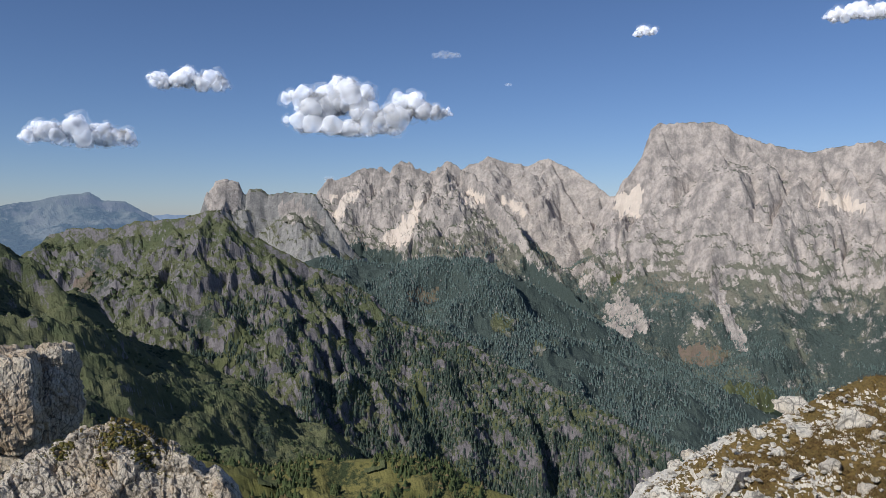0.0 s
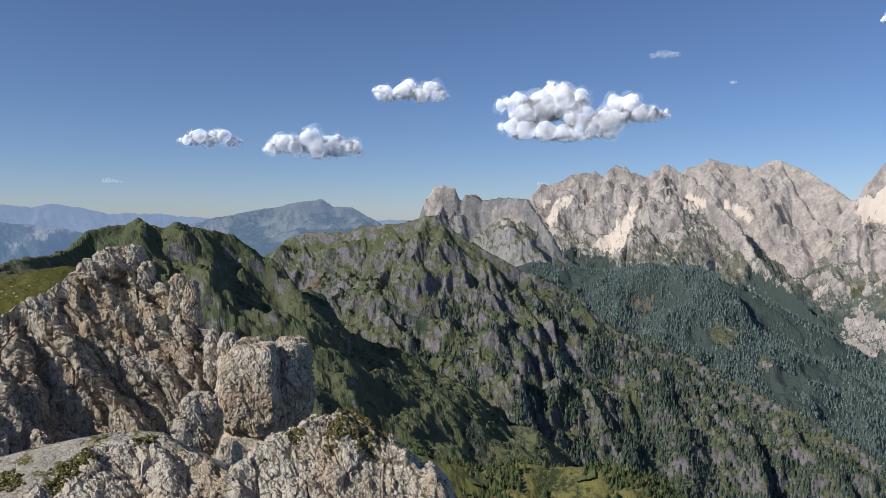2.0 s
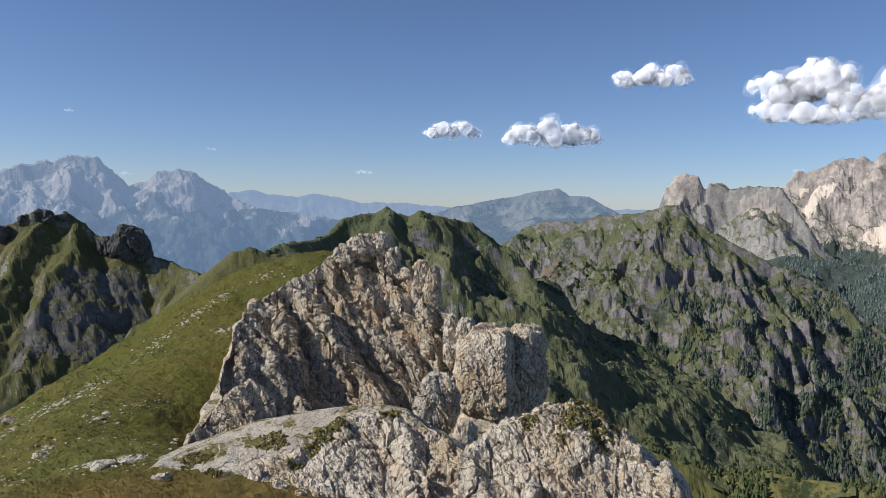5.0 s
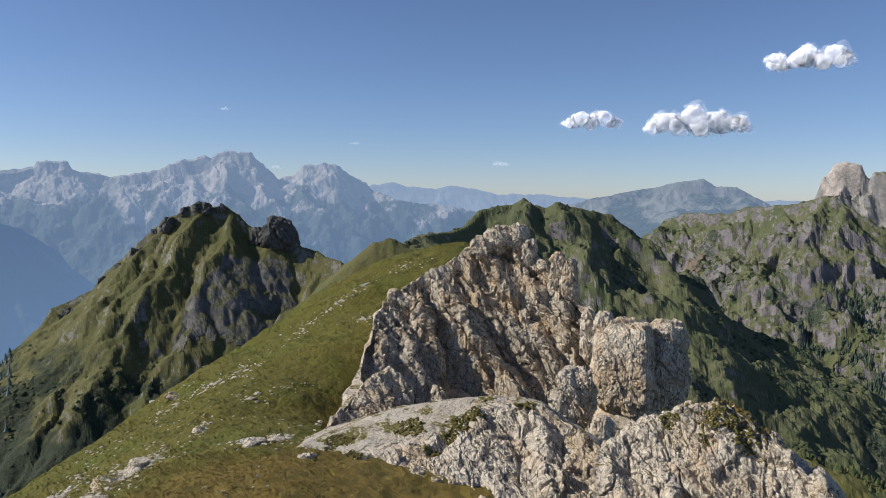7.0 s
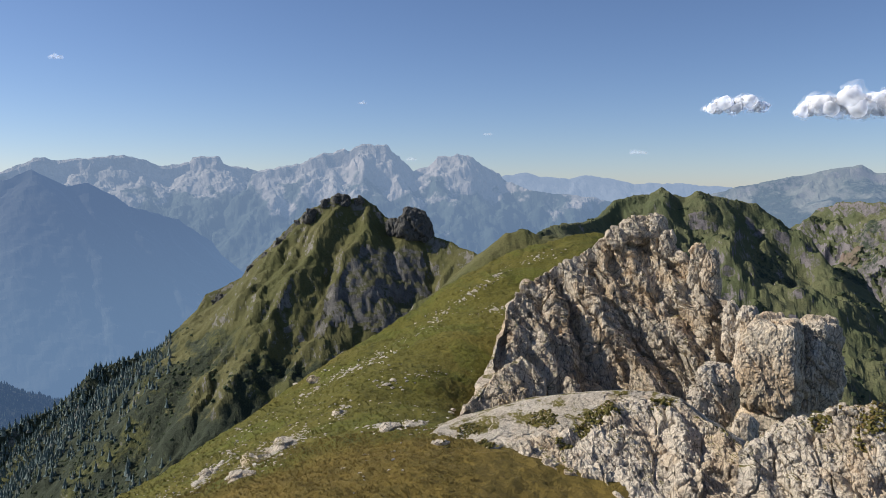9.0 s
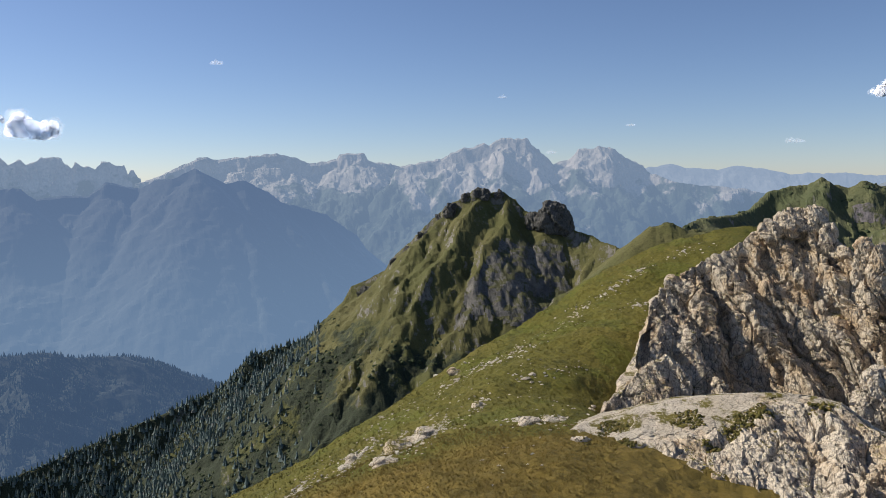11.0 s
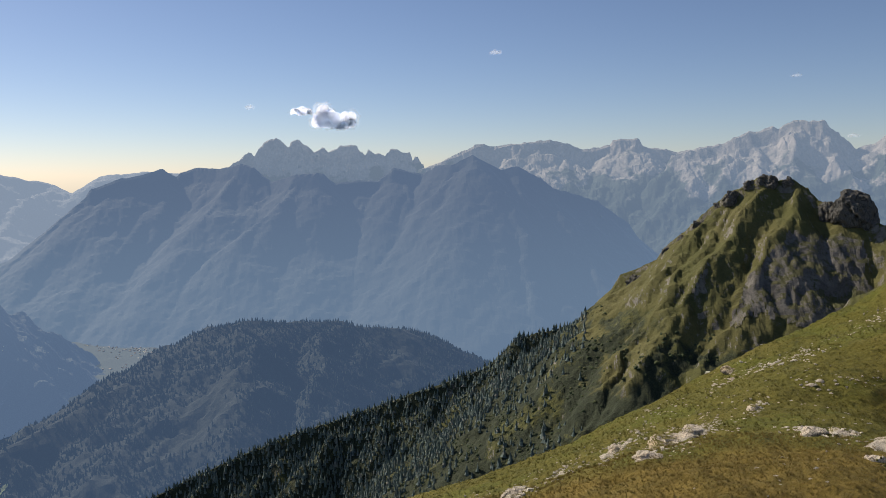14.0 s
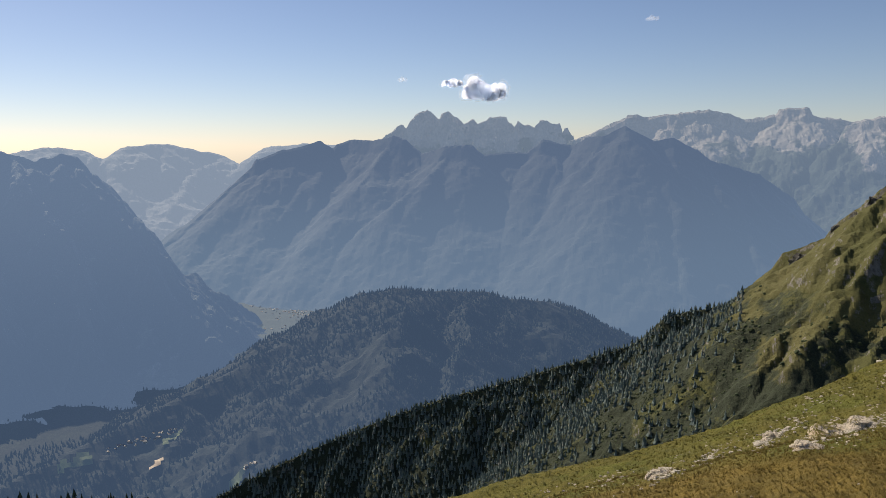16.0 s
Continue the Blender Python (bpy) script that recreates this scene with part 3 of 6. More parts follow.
# ---- limestone mountains across the valley ----
mountain("limestone_massif_pale", PALE, [(2, 2.0, 3900), (-0.6, 3.1, 3900), (-1.9, 3.7, 3900), (-3.3, 4.3, 3900), (-4.6, 3.9, 3900), (-6, 3.8, 3900), (-7.6, 4.2, 3900), (-8.8, 3.7, 3850), (-10.1, 3.0, 3800), (-11.3, 2.1, 3750), (-12.1, 1.4, 3700), (-14, 1.0, 3700)],
         extra=[rib(3880, 1.0, (-3.5, 4.0), (-5.0, 1.9), (-6.4, -0.6), (-7.7, -2.2)), rib(3860, 1.0, (-7.8, 3.8), (-8.9, 1.0), (-9.7, -1.0))],
         n=(300, 170), near=0.7, far=1.08, steep=1.25, ease=0.75, reach=330, every=150, length=500, drop=0.85, rough=0.04, jag=0.004, seed=31, beds=(40, 0.25), cliff=(2.2, 30), label="pale bare limestone massif with scree slopes")
mountain("limestone_massif_grey", GREY, [(11, 0.6, 3450), (9.2, 1.4, 3450), (8.4, 2.7, 3450), (7.4, 2.7, 3450), (6, 3.3, 3450), (4.8, 3.5, 3450), (3.9, 3.3, 3430), (3.1, 4.0, 3420), (2.0, 3.5, 3400), (1.0, 3.2, 3400), (-0.2, 3.9, 3400), (-1.3, 3.4, 3400), (-2.3, 3.0, 3350), (-3.6, 1.4, 3250), (-5.2, -0.2, 3150), (-6.5, -2.5, 3050), (-9, -5, 2900), (-11, -7.1, 2750), (-13, -9.5, 2650)],
         extra=[rib(3390, 0.9, (-0.2, 3.6), (-0.7, 1.4), (-3.1, 0.2), (-6.0, -1.9), (-8.9, -4.3), (-10.6, -6.5)), rib(3395, 1.0, (1.0, 3.1), (1.6, 0.2), (2.0, -1.9), (1.0, -2.9)), rib(3440, 1.0, (6.0, 3.1), (7.2, 1.4), (7.6, -0.3)), rib(3415, 1.0, (3.1, 3.6), (4.6, 0.9), (5.6, -0.8))],
         n=(480, 230), near=0.68, far=1.08, steep=1.15, ease=0.5, reach=420, every=130, length=420, drop=0.85, rough=0.07, jag=0.008, seed=32, bite=10, beds=(40, 0.25), cliff=(3.0, 28), label="jagged grey limestone massif above wooded slopes")
mountain("limestone_peak", PEAK, [(-11.5, 0.6, 3600), (-12.1, 1.4, 3600), (-12.9, 1.5, 3580), (-13.9, 2.2, 3560), (-14.2, 3.5, 3540), (-14.6, 4.8, 3520), (-14.9, 6.2, 3500), (-15.3, 6.5, 3500), (-17, 6.6, 3500), (-18.9, 6.7, 3500), (-19.8, 6.3, 3500), (-20.4, 5.9, 3500), (-21.5, 5.4, 3500), (-22.9, 4.9, 3500), (-25, 4.3, 3500), (-26, 4.6, 3500), (-28.3, 4.9, 3500), (-31, 4.8, 3500), (-36, 4.2, 3500)],
         extra=[rib(3490, 1.9, (-15.5, 6.2), (-16.7, 2.2), (-16.0, -0.8)), rib(3490, 1.3, (-21.1, 5.2), (-21.5, 2.2), (-19.0, -1.3), (-18.7, -4.4), (-19.9, -7.5)), rib(3490, 1.3, (-25.7, 4.0), (-25.0, 1.0), (-25.4, -1.6), (-27.6, -6.3))],
         n=(460, 240), near=0.70, far=1.08, steep=1.6, ease=0.72, reach=330, every=170, length=560, drop=1.15, rough=0.06, jag=0.004, seed=33, bite=8, beds=(48, 0.28), cliff=(3.0, 50), label="massive pale grey limestone peak with sheer walls")
mountain("grassy_limestone_ridge", TOWER, [(20, -1.6, 2350), (17.8, -0.7, 2300), (16.9, 0.9, 2300), (16.7, 1.5, 2300), (16.1, 2.3, 2300), (15.5, 2.5, 2300), (14.8, 2.3, 2300), (14.2, 1.5, 2300), (13.8, 1.9, 2300), (13.2, 1.9, 2300), (12.6, 1.5, 2300), (11.4, 1.7, 2280), (9.4, 1.6, 2250), (8.6, 0.5, 2230), (7.6, -1.1, 2200), (6.8, -2.3, 2200), (5.5, -3.6, 2200), (2, -5.5, 2200)],
         n=(270, 110), near=0.7, far=1.1, steep=1.1, ease=0.7, reach=150, every=90, length=300, drop=0.7, rough=0.05, jag=0.003, seed=34, cliff=(3.0, 25), label="grey rock tower on a grassy limestone ridge")
mountain("wooded_ridge", WOODS, [(9, -3.0, 2050), (6.8, -3.2, 2050), (3.5, -3.6, 2050), (0.6, -2.9, 2000), (-0.7, -3.2, 2000), (-2.3, -3.0, 2000), (-3.6, -3.8, 2000), (-6.1, -4.8, 2000), (-9.4, -6.4, 2000), (-12.2, -8.8, 1980), (-16.2, -10.2, 1950), (-19.2, -11.6, 1900), (-20.4, -12.7, 1880), (-21.1, -14.3, 1850), (-22, -17, 1850)],
         n=(320, 120), near=0.6, far=1.12, steep=0.7, ease=0.5, reach=200, every=140, length=420, drop=0.5, rough=0.05, jag=0.002, seed=35, label="long ridge covered with dark conifer woods", category="ridge")
mountain("volcanic_ridge", DARK, [(29, -4.5, 1700), (27.5, -2.7, 1680), (27.2, -1.8, 1670), (26.7, -1.3, 1660), (25.4, -1.0, 1640), (22.9, -0.9, 1600), (21.5, -0.5, 1580), (20.4, -0.5, 1560), (18.2, -0.1, 1530), (16.1, 0.3, 1500), (15.5, -0.1, 1500), (14.8, -0.7, 1490), (12.8, -1.9, 1480), (10.8, -3.1, 1470), (9.8, -3.6, 1470), (8.4, -3.9, 1460), (6.8, -4.8, 1460), (5.1, -6.0, 1450), (3.9, -7.3, 1450), (-0.3, -8.7, 1430), (-4.9, -10.7, 1400), (-9, -12.6, 1380), (-13.1, -14.4, 1350), (-17.1, -16.7, 1320), (-22, -20, 1300)],
         extra=[rib(1500, 0.85, (16.7, -0.1), (17.1, -2.3), (18.2, -4.7), (19.4, -7.0), (18.3, -8.6)), rib(1495, 0.8, (15.5, -0.3), (14.8, -2.7), (12.8, -5.6), (10.8, -9.2), (10.2, -13.5)), rib(1462, 0.8, (9.2, -3.9), (8.8, -5.6), (7.6, -8.1), (5.9, -10.5), (3.4, -13.8), (2.4, -17.0)),
                rib(1575, 0.85, (21.2, -0.9), (21.9, -3.8), (23.0, -6.1), (22.4, -8.2)), rib(1455, 0.75, (5.9, -5.6), (3.5, -7.9), (0.9, -10.6), (-0.7, -13.0), (-1.6, -16.0)), rib(1478, 0.8, (12.4, -2.4), (11.6, -5.6), (9.2, -9.3), (7.6, -12.9), (6.4, -16.5)), rib(1425, 0.7, (-1.0, -9.2), (-3.4, -11.8), (-5.8, -15.0), (-6.6, -18.0)), rib(1390, 0.7, (-7.0, -12.0), (-9.6, -14.6), (-12.0, -18.0))],
         n=(600, 280), near=0.55, far=1.12, steep=1.2, ease=0.85, reach=110, every=85, length=260, drop=0.85, warp=0.05, rough=0.10, jag=0.003, seed=36, bite=7, cliff=(2.2, 12), lean=0.45, label="steep dark volcanic ridge with green gullies and conifers", category="mountain")
mountain("dark_peak", DARK, [(47, -4.2, 800), (44.8, -2.8, 880), (42.1, -2.4, 950), (40.8, -1.8, 1000), (40.0, -0.9, 1030), (39.2, -0.5, 1040), (37.7, -0.4, 1050), (36.9, 0.1, 1050), (36.1, -0.4, 1050), (35.1, -0.6, 1050), (34.4, -0.1, 1050), (32.9, -0.6, 1060), (30.8, -1.0, 1080), (29.3, -2.2, 1100), (28.1, -3.4, 1120), (27.6, -4.2, 1130), (26.4, -6.4, 1130), (25.5, -8.6, 1110), (24.9, -11.5, 1070), (24.5, -15, 1020)],
         extra=[[(36.5, -0.3, 1040), (34.5, -6, 908), (33, -12, 805)], [(32.9, -0.8, 1050), (30.8, -6, 922), (29, -11, 838)]],
         n=(330, 150), near=0.5, far=1.2, steep=0.95, ease=0.62, reach=110, every=55, length=260, drop=0.78, warp=0.06, rough=0.05, jag=0.003, seed=37, bite=3, cliff=(1.2, 6), bearings=(6, 50), label="dark rocky peak with steep shaded grass gullies")
mountain("grassy_hump", GREEN, [(52, -7.5, 430), (50.3, -6.1, 430), (49.5, -5.2, 430), (48.7, -4.3, 430), (47.5, -3.2, 430), (46.6, -3.0, 430), (46, -3.7, 440), (44.8, -3.4, 460), (42, -4, 480)],
         n=(160, 90), near=0.6, far=1.3, steep=0.9, ease=0.7, reach=60, every=30, length=80, drop=0.6, rough=0.04, jag=0.002, seed=38, label="small grassy hump on the ridge", category="hill")
mountain("green_peak", GREEN, [(48.7, -5.7, 640), (50.3, -4.7, 660), (52, -3.9, 680), (53.5, -3.4, 690), (54, -2.5, 700), (54.8, -2.2, 700), (56.1, -2.3, 705), (56.7, -2.0, 710), (57.5, -1.2, 715), (58.3, -0.7, 720), (59.4, -0.8, 720), (60.4, -0.5, 720), (61.3, -1.1, 722), (62.4, -1.6, 725), (63.9, -3.0, 730), (64.6, -3.7, 735), (66.4, -5.4, 745), (67, -6.3, 750), (69.4, -7.4, 760), (70.9, -9.9, 770), (71.9, -11.1, 775), (72.9, -11.1, 780), (77, -12.1, 790), (79.1, -14.2, 800), (82, -15.2, 810), (88.9, -17.3, 830), (95.2, -18.9, 850), (101.4, -20.9, 860), (106.9, -22.8, 870), (113, -25, 880)],
         extra=[rib(714, 0.8, (57.9, -1.2), (58.5, -4.4), (60.6, -8.1), (62.1, -10.9), (63.4, -13.8), (65.2, -15.6)), rib(722, 0.78, (62.0, -2.0), (64.4, -6.0), (66.7, -9.6), (68.2, -12.0), (70.6, -15.2), (71.7, -18.3)),
                rib(716, 0.78, (59.9, -1.0), (62.5, -4.9), (65.5, -9.0), (66.8, -11.5), (68.5, -14.9)), rib(772, 0.7, (72.2, -11.5), (75.5, -13.4), (78.7, -15.5), (82.7, -17.8), (85.0, -20.3)),
                rib(692, 0.8, (54.4, -3.9), (55.4, -7.3), (56.7, -11.0)), rib(670, 0.8, (51.4, -4.9), (52.6, -7.7), (53.8, -9.7)), rib(742, 0.75, (66.4, -5.9), (69.0, -9.2), (72.0, -13.0), (75.0, -17.5))],
         n=(640, 230), near=0.5, far=1.25, steep=1.02, ease=0.84, reach=60, every=75, length=90, drop=0.8, warp=0.03, rough=0.03, jag=0.0022, seed=39, bite=0.5, cliff=(1.8, 8), lean=-0.45, fork=False, label="steep green grassy peak with grey rock ribs")
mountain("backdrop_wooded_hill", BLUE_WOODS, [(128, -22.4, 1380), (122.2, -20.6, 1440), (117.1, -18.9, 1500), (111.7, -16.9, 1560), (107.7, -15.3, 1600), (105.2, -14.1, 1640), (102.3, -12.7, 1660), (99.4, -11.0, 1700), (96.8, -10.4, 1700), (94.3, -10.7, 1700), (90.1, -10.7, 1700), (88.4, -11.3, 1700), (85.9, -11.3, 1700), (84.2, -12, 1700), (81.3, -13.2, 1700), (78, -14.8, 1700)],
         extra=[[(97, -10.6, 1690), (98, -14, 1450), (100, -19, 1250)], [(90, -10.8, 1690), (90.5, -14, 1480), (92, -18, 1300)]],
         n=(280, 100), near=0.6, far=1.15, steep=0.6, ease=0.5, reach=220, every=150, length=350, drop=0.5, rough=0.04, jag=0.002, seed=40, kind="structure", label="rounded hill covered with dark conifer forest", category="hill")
mountain("pine_ridge", SHOULDER_GRASS, [(30, -13, 560), (24, -15, 580), (18.3, -16.6, 600), (15.6, -17.3, 610), (12.5, -18, 620), (9.6, -17.2, 620), (7.6, -17.6, 620), (4.3, -17.3, 620), (1.8, -17.5, 620), (-0.8, -18.8, 615), (-5, -19.9, 610), (-9, -22, 600), (-14, -26, 600)],
         n=(300, 120), near=0.6, far=1.3, steep=0.6, ease=0.6, reach=60, every=60, length=120, drop=0.5, rough=0.03, jag=0.002, seed=41, label="grassy shoulder scattered with pines", category="ridge")

mountain("near_wooded_spur", WOODS, [(130, -20, 380), (124, -22.6, 390), (120, -23.4, 400), (116, -25.4, 410), (112, -29, 420)],
         n=(90, 60), near=0.75, far=1.2, steep=0.6, ease=0.6, reach=60, every=60, length=90, drop=0.5, rough=0.03, jag=0.002, seed=42, label="wooded spur low on the mountainside", category="ridge")

# the valley floor, with its haze put into the materials as glow
FIELD = land("hazy_village_field", (0.09, 0.10, 0.05), (0.08, 0.09, 0.045), (0.085, 0.12, 0.045), (0.13, 0.15, 0.07), None, (0.1, 0.4), 0.5, None, 20, 1, haze_glow=(0.044, 0.080, 0.152))
VALE = land("hazy_valley_floor", (0.06, 0.07, 0.04), (0.05, 0.06, 0.04), (0.06, 0.08, 0.042), (0.11, 0.13, 0.075), (0.025, 0.036, 0.026), (0.2, 0.5), 0.62, None, 28, 1, haze_glow=(0.11, 0.165, 0.255))


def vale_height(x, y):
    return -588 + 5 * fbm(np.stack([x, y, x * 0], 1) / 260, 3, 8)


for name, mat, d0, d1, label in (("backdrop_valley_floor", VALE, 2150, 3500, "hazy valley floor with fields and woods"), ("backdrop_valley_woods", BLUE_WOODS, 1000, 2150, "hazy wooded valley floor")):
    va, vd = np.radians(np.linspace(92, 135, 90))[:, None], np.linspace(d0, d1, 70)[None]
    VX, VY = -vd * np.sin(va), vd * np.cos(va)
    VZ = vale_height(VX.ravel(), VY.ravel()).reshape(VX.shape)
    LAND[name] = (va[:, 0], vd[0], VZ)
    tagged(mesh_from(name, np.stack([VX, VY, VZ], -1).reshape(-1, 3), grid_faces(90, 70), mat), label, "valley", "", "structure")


# scree, meadows and bare earth on the mountains
for k, (owner, name, mat, label, shape) in enumerate((
        ("limestone_massif_grey", "scree_fan", SCREE, "pale pinkish scree fan", [(7.2, 1.6), (6.0, 1.9), (6.8, 0.5), (7.6, -0.4), (8.3, -0.1)]),
        ("limestone_massif_grey", "scree_fan", SCREE, "broad pale pinkish scree fan", [(2.0, 1.2), (1.3, 1.4), (1.9, -0.7), (2.6, -2.2), (3.9, -2.2), (4.8, -1.9), (3.4, -0.7)]),
        ("limestone_massif_grey", "scree_fan", SCREE, "pale scree bowl", [(-0.7, 2.0), (-2.7, 1.8), (-3.2, 0.8), (-1.9, 0.7)]),
        ("limestone_massif_grey", "scree_fan", SCREE, "pale scree chute", [(8.8, 1.6), (8.0, 1.8), (7.6, 1.4), (8.0, 0.5)]),
        ("limestone_massif_pale", "scree_fan", SCREE, "bright scree patch", [(-4.0, 1.6), (-5.4, 1.4), (-6.2, 0.0), (-5.0, 0.4)]),
        ("limestone_peak", "scree_fan", SCREE, "broad pale scree saddle", [(-12.1, 1.5), (-12.9, 1.7), (-14.0, 2.3), (-14.7, 1.5), (-14.1, 0.2), (-12.7, -0.4), (-12.2, 0.6)]),
        ("limestone_peak", "scree_fan", SCREE, "pale scree basin", [(-25.4, 2.2), (-27.0, 1.6), (-28.9, 0.6), (-27.4, 0.1), (-25.9, 1.0)]),
        ("limestone_peak", "gully", PALE, "pale eroded gully", [(-18.7, -4.5), (-19.5, -4.4), (-20.6, -6.7), (-21.8, -9.0), (-21.0, -9.2), (-19.9, -7.1)]),
        ("wooded_ridge", "clearing", TOWER, "rocky clearing in the woods", [(-3.5, -6.8), (-5.5, -7.2), (-5.0, -9.0), (-3.8, -8.4)]),
        ("wooded_ridge", "clearing", TOWER, "pale clearing in the woods", [(-6.2, -9.2), (-7.6, -9.4), (-7.4, -10.1), (-6.4, -9.9)]),
        ("wooded_ridge", "clearing", EARTH, "brown clearing in the woods", [(2.8, -5.4), (0.2, -5.0), (0.4, -6.4), (2.2, -6.6)]),
        ("limestone_peak", "bare_slope", EARTH, "reddish bare slope", [(-16.7, -9.3), (-18.2, -8.7), (-20.3, -8.9), (-20.0, -10.2), (-17.5, -10.6)]),
        ("limestone_massif_grey", "wooded_slope", WOODS, "dark wooded basin", [(9.5, -1.0), (7.0, -1.9), (4.6, -2.3), (3.4, -2.6), (0.0, -2.5), (-1.5, -3.2), (0.0, -5.0), (9.5, -4.5)]),
        ("limestone_massif_grey", "wooded_slope", WOODS, "dark woods on the lower spur", [(-5.6, -2.6), (-8.4, -4.4), (-11.0, -6.0), (-12.0, -8.5), (-9.0, -7.0), (-6.0, -5.0)]),
        ("limestone_peak", "valley_meadow", MEADOW, "bright green valley meadow", [(-20.0, -11.4), (-21.5, -11.0), (-23.2, -11.6), (-23.6, -13.2), (-21.5, -13.6), (-20.2, -12.8)]),
        ("limestone_peak", "meadow", MEADOW, "green alpine meadow", [(-11.0, -4.4), (-12.6, -4.1), (-13.4, -4.4), (-12.4, -4.7)]),
        ("limestone_peak", "low_cliff", PALE, "pale low cliff in the woods", [(-11.8, -6.5), (-13.4, -5.8), (-15.0, -7.0), (-14.8, -8.2), (-13.0, -8.6), (-11.7, -7.9)]),
        ("volcanic_ridge", "meadow", MEADOW, "green meadow strip", [(14.9, -15.0), (14.4, -13.9), (13.6, -14.3), (12.7, -17.2), (13.7, -17.3)]),
        ("volcanic_ridge", "meadow", MEADOW, "green meadow patch", [(7.6, -13.1), (7.1, -12.1), (5.9, -11.3), (5.4, -13.0), (6.4, -13.7)]),
        ("volcanic_ridge", "meadow", MEADOW, "green meadow gully", [(16.6, -11.0), (15.6, -8.7), (14.0, -7.1), (13.6, -8.7), (15.2, -10.7)]),
        ("volcanic_ridge", "meadow", MEADOW, "narrow green meadow strip", [(2.3, -11.4), (1.6, -11.2), (0.9, -13.8), (1.5, -16.5), (2.2, -14.6)]),
        ("volcanic_ridge", "bare_slope", EARTH, "reddish bare earth", [(25.5, -4.5), (24.7, -3.5), (23.9, -3.7), (24.4, -4.7), (25.1, -5.2), (25.7, -5.0)]),
        ("volcanic_ridge", "track", EARTH, "worn brown track", [(26.1, -5.2), (25.4, -5.0), (24.7, -6.7), (21.9, -8.4), (22.5, -8.7), (25.1, -7.3)]),
        ("grassy_limestone_ridge", "rock_tower", PALE, "pale grey rock tower", [(17.2, 0.5), (16.6, 2.6), (14.6, 2.6), (14.0, 1.0), (15.4, 0.0)]),
        ("grassy_limestone_ridge", "rock_slab", GREY, "tilted grey limestone slab", [(12.6, 1.0), (10.5, 1.2), (8.6, -0.4), (8.8, -1.6), (11.2, -0.6)]),
        ("pine_ridge", "clearing", MEADOW, "yellow-green clearing among pines", [(13.4, -18.6), (12.2, -18.3), (11.6, -19.2), (13.0, -19.4)]),
        ("pine_ridge", "clearing", MEADOW, "small clearing among pines", [(6.0, -18.2), (4.4, -17.9), (4.0, -18.4), (5.6, -18.7)]),
        ("green_peak", "rock_face", CRAGGY, "grey rock face under the dark spires", [(58.5, -4.2), (53.8, -4.4), (53.4, -8.1), (55.5, -11.4), (56.7, -11.0), (60.0, -9.7), (62.1, -10.9), (60.8, -7.2)]),
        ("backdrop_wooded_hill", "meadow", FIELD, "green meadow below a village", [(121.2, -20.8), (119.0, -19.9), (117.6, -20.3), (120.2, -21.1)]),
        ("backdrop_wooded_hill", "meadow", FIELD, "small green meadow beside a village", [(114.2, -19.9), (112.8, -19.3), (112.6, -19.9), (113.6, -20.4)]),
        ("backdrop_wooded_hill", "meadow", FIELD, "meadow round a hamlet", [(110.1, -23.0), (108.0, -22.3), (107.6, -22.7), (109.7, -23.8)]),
        ("backdrop_wooded_hill", "gravel_pit", SCREE, "pale gravel pit in the woods", [(116.0, -21.5), (115.4, -21.1), (113.6, -21.4), (114.7, -21.8)]))):
    drape(name, owner, shape, mat, 1.2 if name == "wooded_slope" else 0.7 if name == "rock_face" else 2.8, label, 0.3, k)

# ---- woods ----
def needles(name, a, b, c, haze_glow=None):
    m = Mat(name)
    r = m.rand()
    return m.end(m.mix(m.span(r, 0.85, 1.0), m.mix(r, a, b), c), 0.9, haze_glow=haze_glow)


NEEDLES = needles("conifer_needles", (0.044, 0.066, 0.052), (0.092, 0.12, 0.084), (0.18, 0.165, 0.14))
NEAR_NEEDLES = needles("pine_needles", (0.048, 0.068, 0.026), (0.09, 0.108, 0.04), (0.17, 0.125, 0.06))
# needle colour made bluer and lighter in place of the haze before it
HAZE_TINTED_NEEDLES = needles("haze_tinted_needles", (0.085, 0.122, 0.112), (0.14, 0.182, 0.16), (0.21, 0.205, 0.185))
# these trees glow evenly to match the haze of their hill
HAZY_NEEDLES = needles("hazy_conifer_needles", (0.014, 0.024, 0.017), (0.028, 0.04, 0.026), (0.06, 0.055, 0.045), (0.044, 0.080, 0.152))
# base colour raised above real needles, standing in for haze on the spur
HAZE_LIFTED_NEEDLES = needles("haze_lifted_needles", (0.10, 0.14, 0.132), (0.15, 0.19, 0.172), (0.20, 0.20, 0.175))
SCRUB = needles("dwarf_pine_needles", (0.036, 0.052, 0.026), (0.06, 0.075, 0.032), (0.085, 0.088, 0.038))
FAR_TREE, MID_TREE, NEAR_TREE, BUSH = conifer_shape(2, 5), conifer_shape(3, 5), conifer_shape(4, 7), bush_shape()
PINE = (conifer_shape(4, 7)[0] * np.array([1.55, 1.55, 1.0]), conifer_shape(4, 7)[1])


def patchy(P, size, lo, hi, seed):
    return step(fbm(P / size, 4, seed), lo, hi)


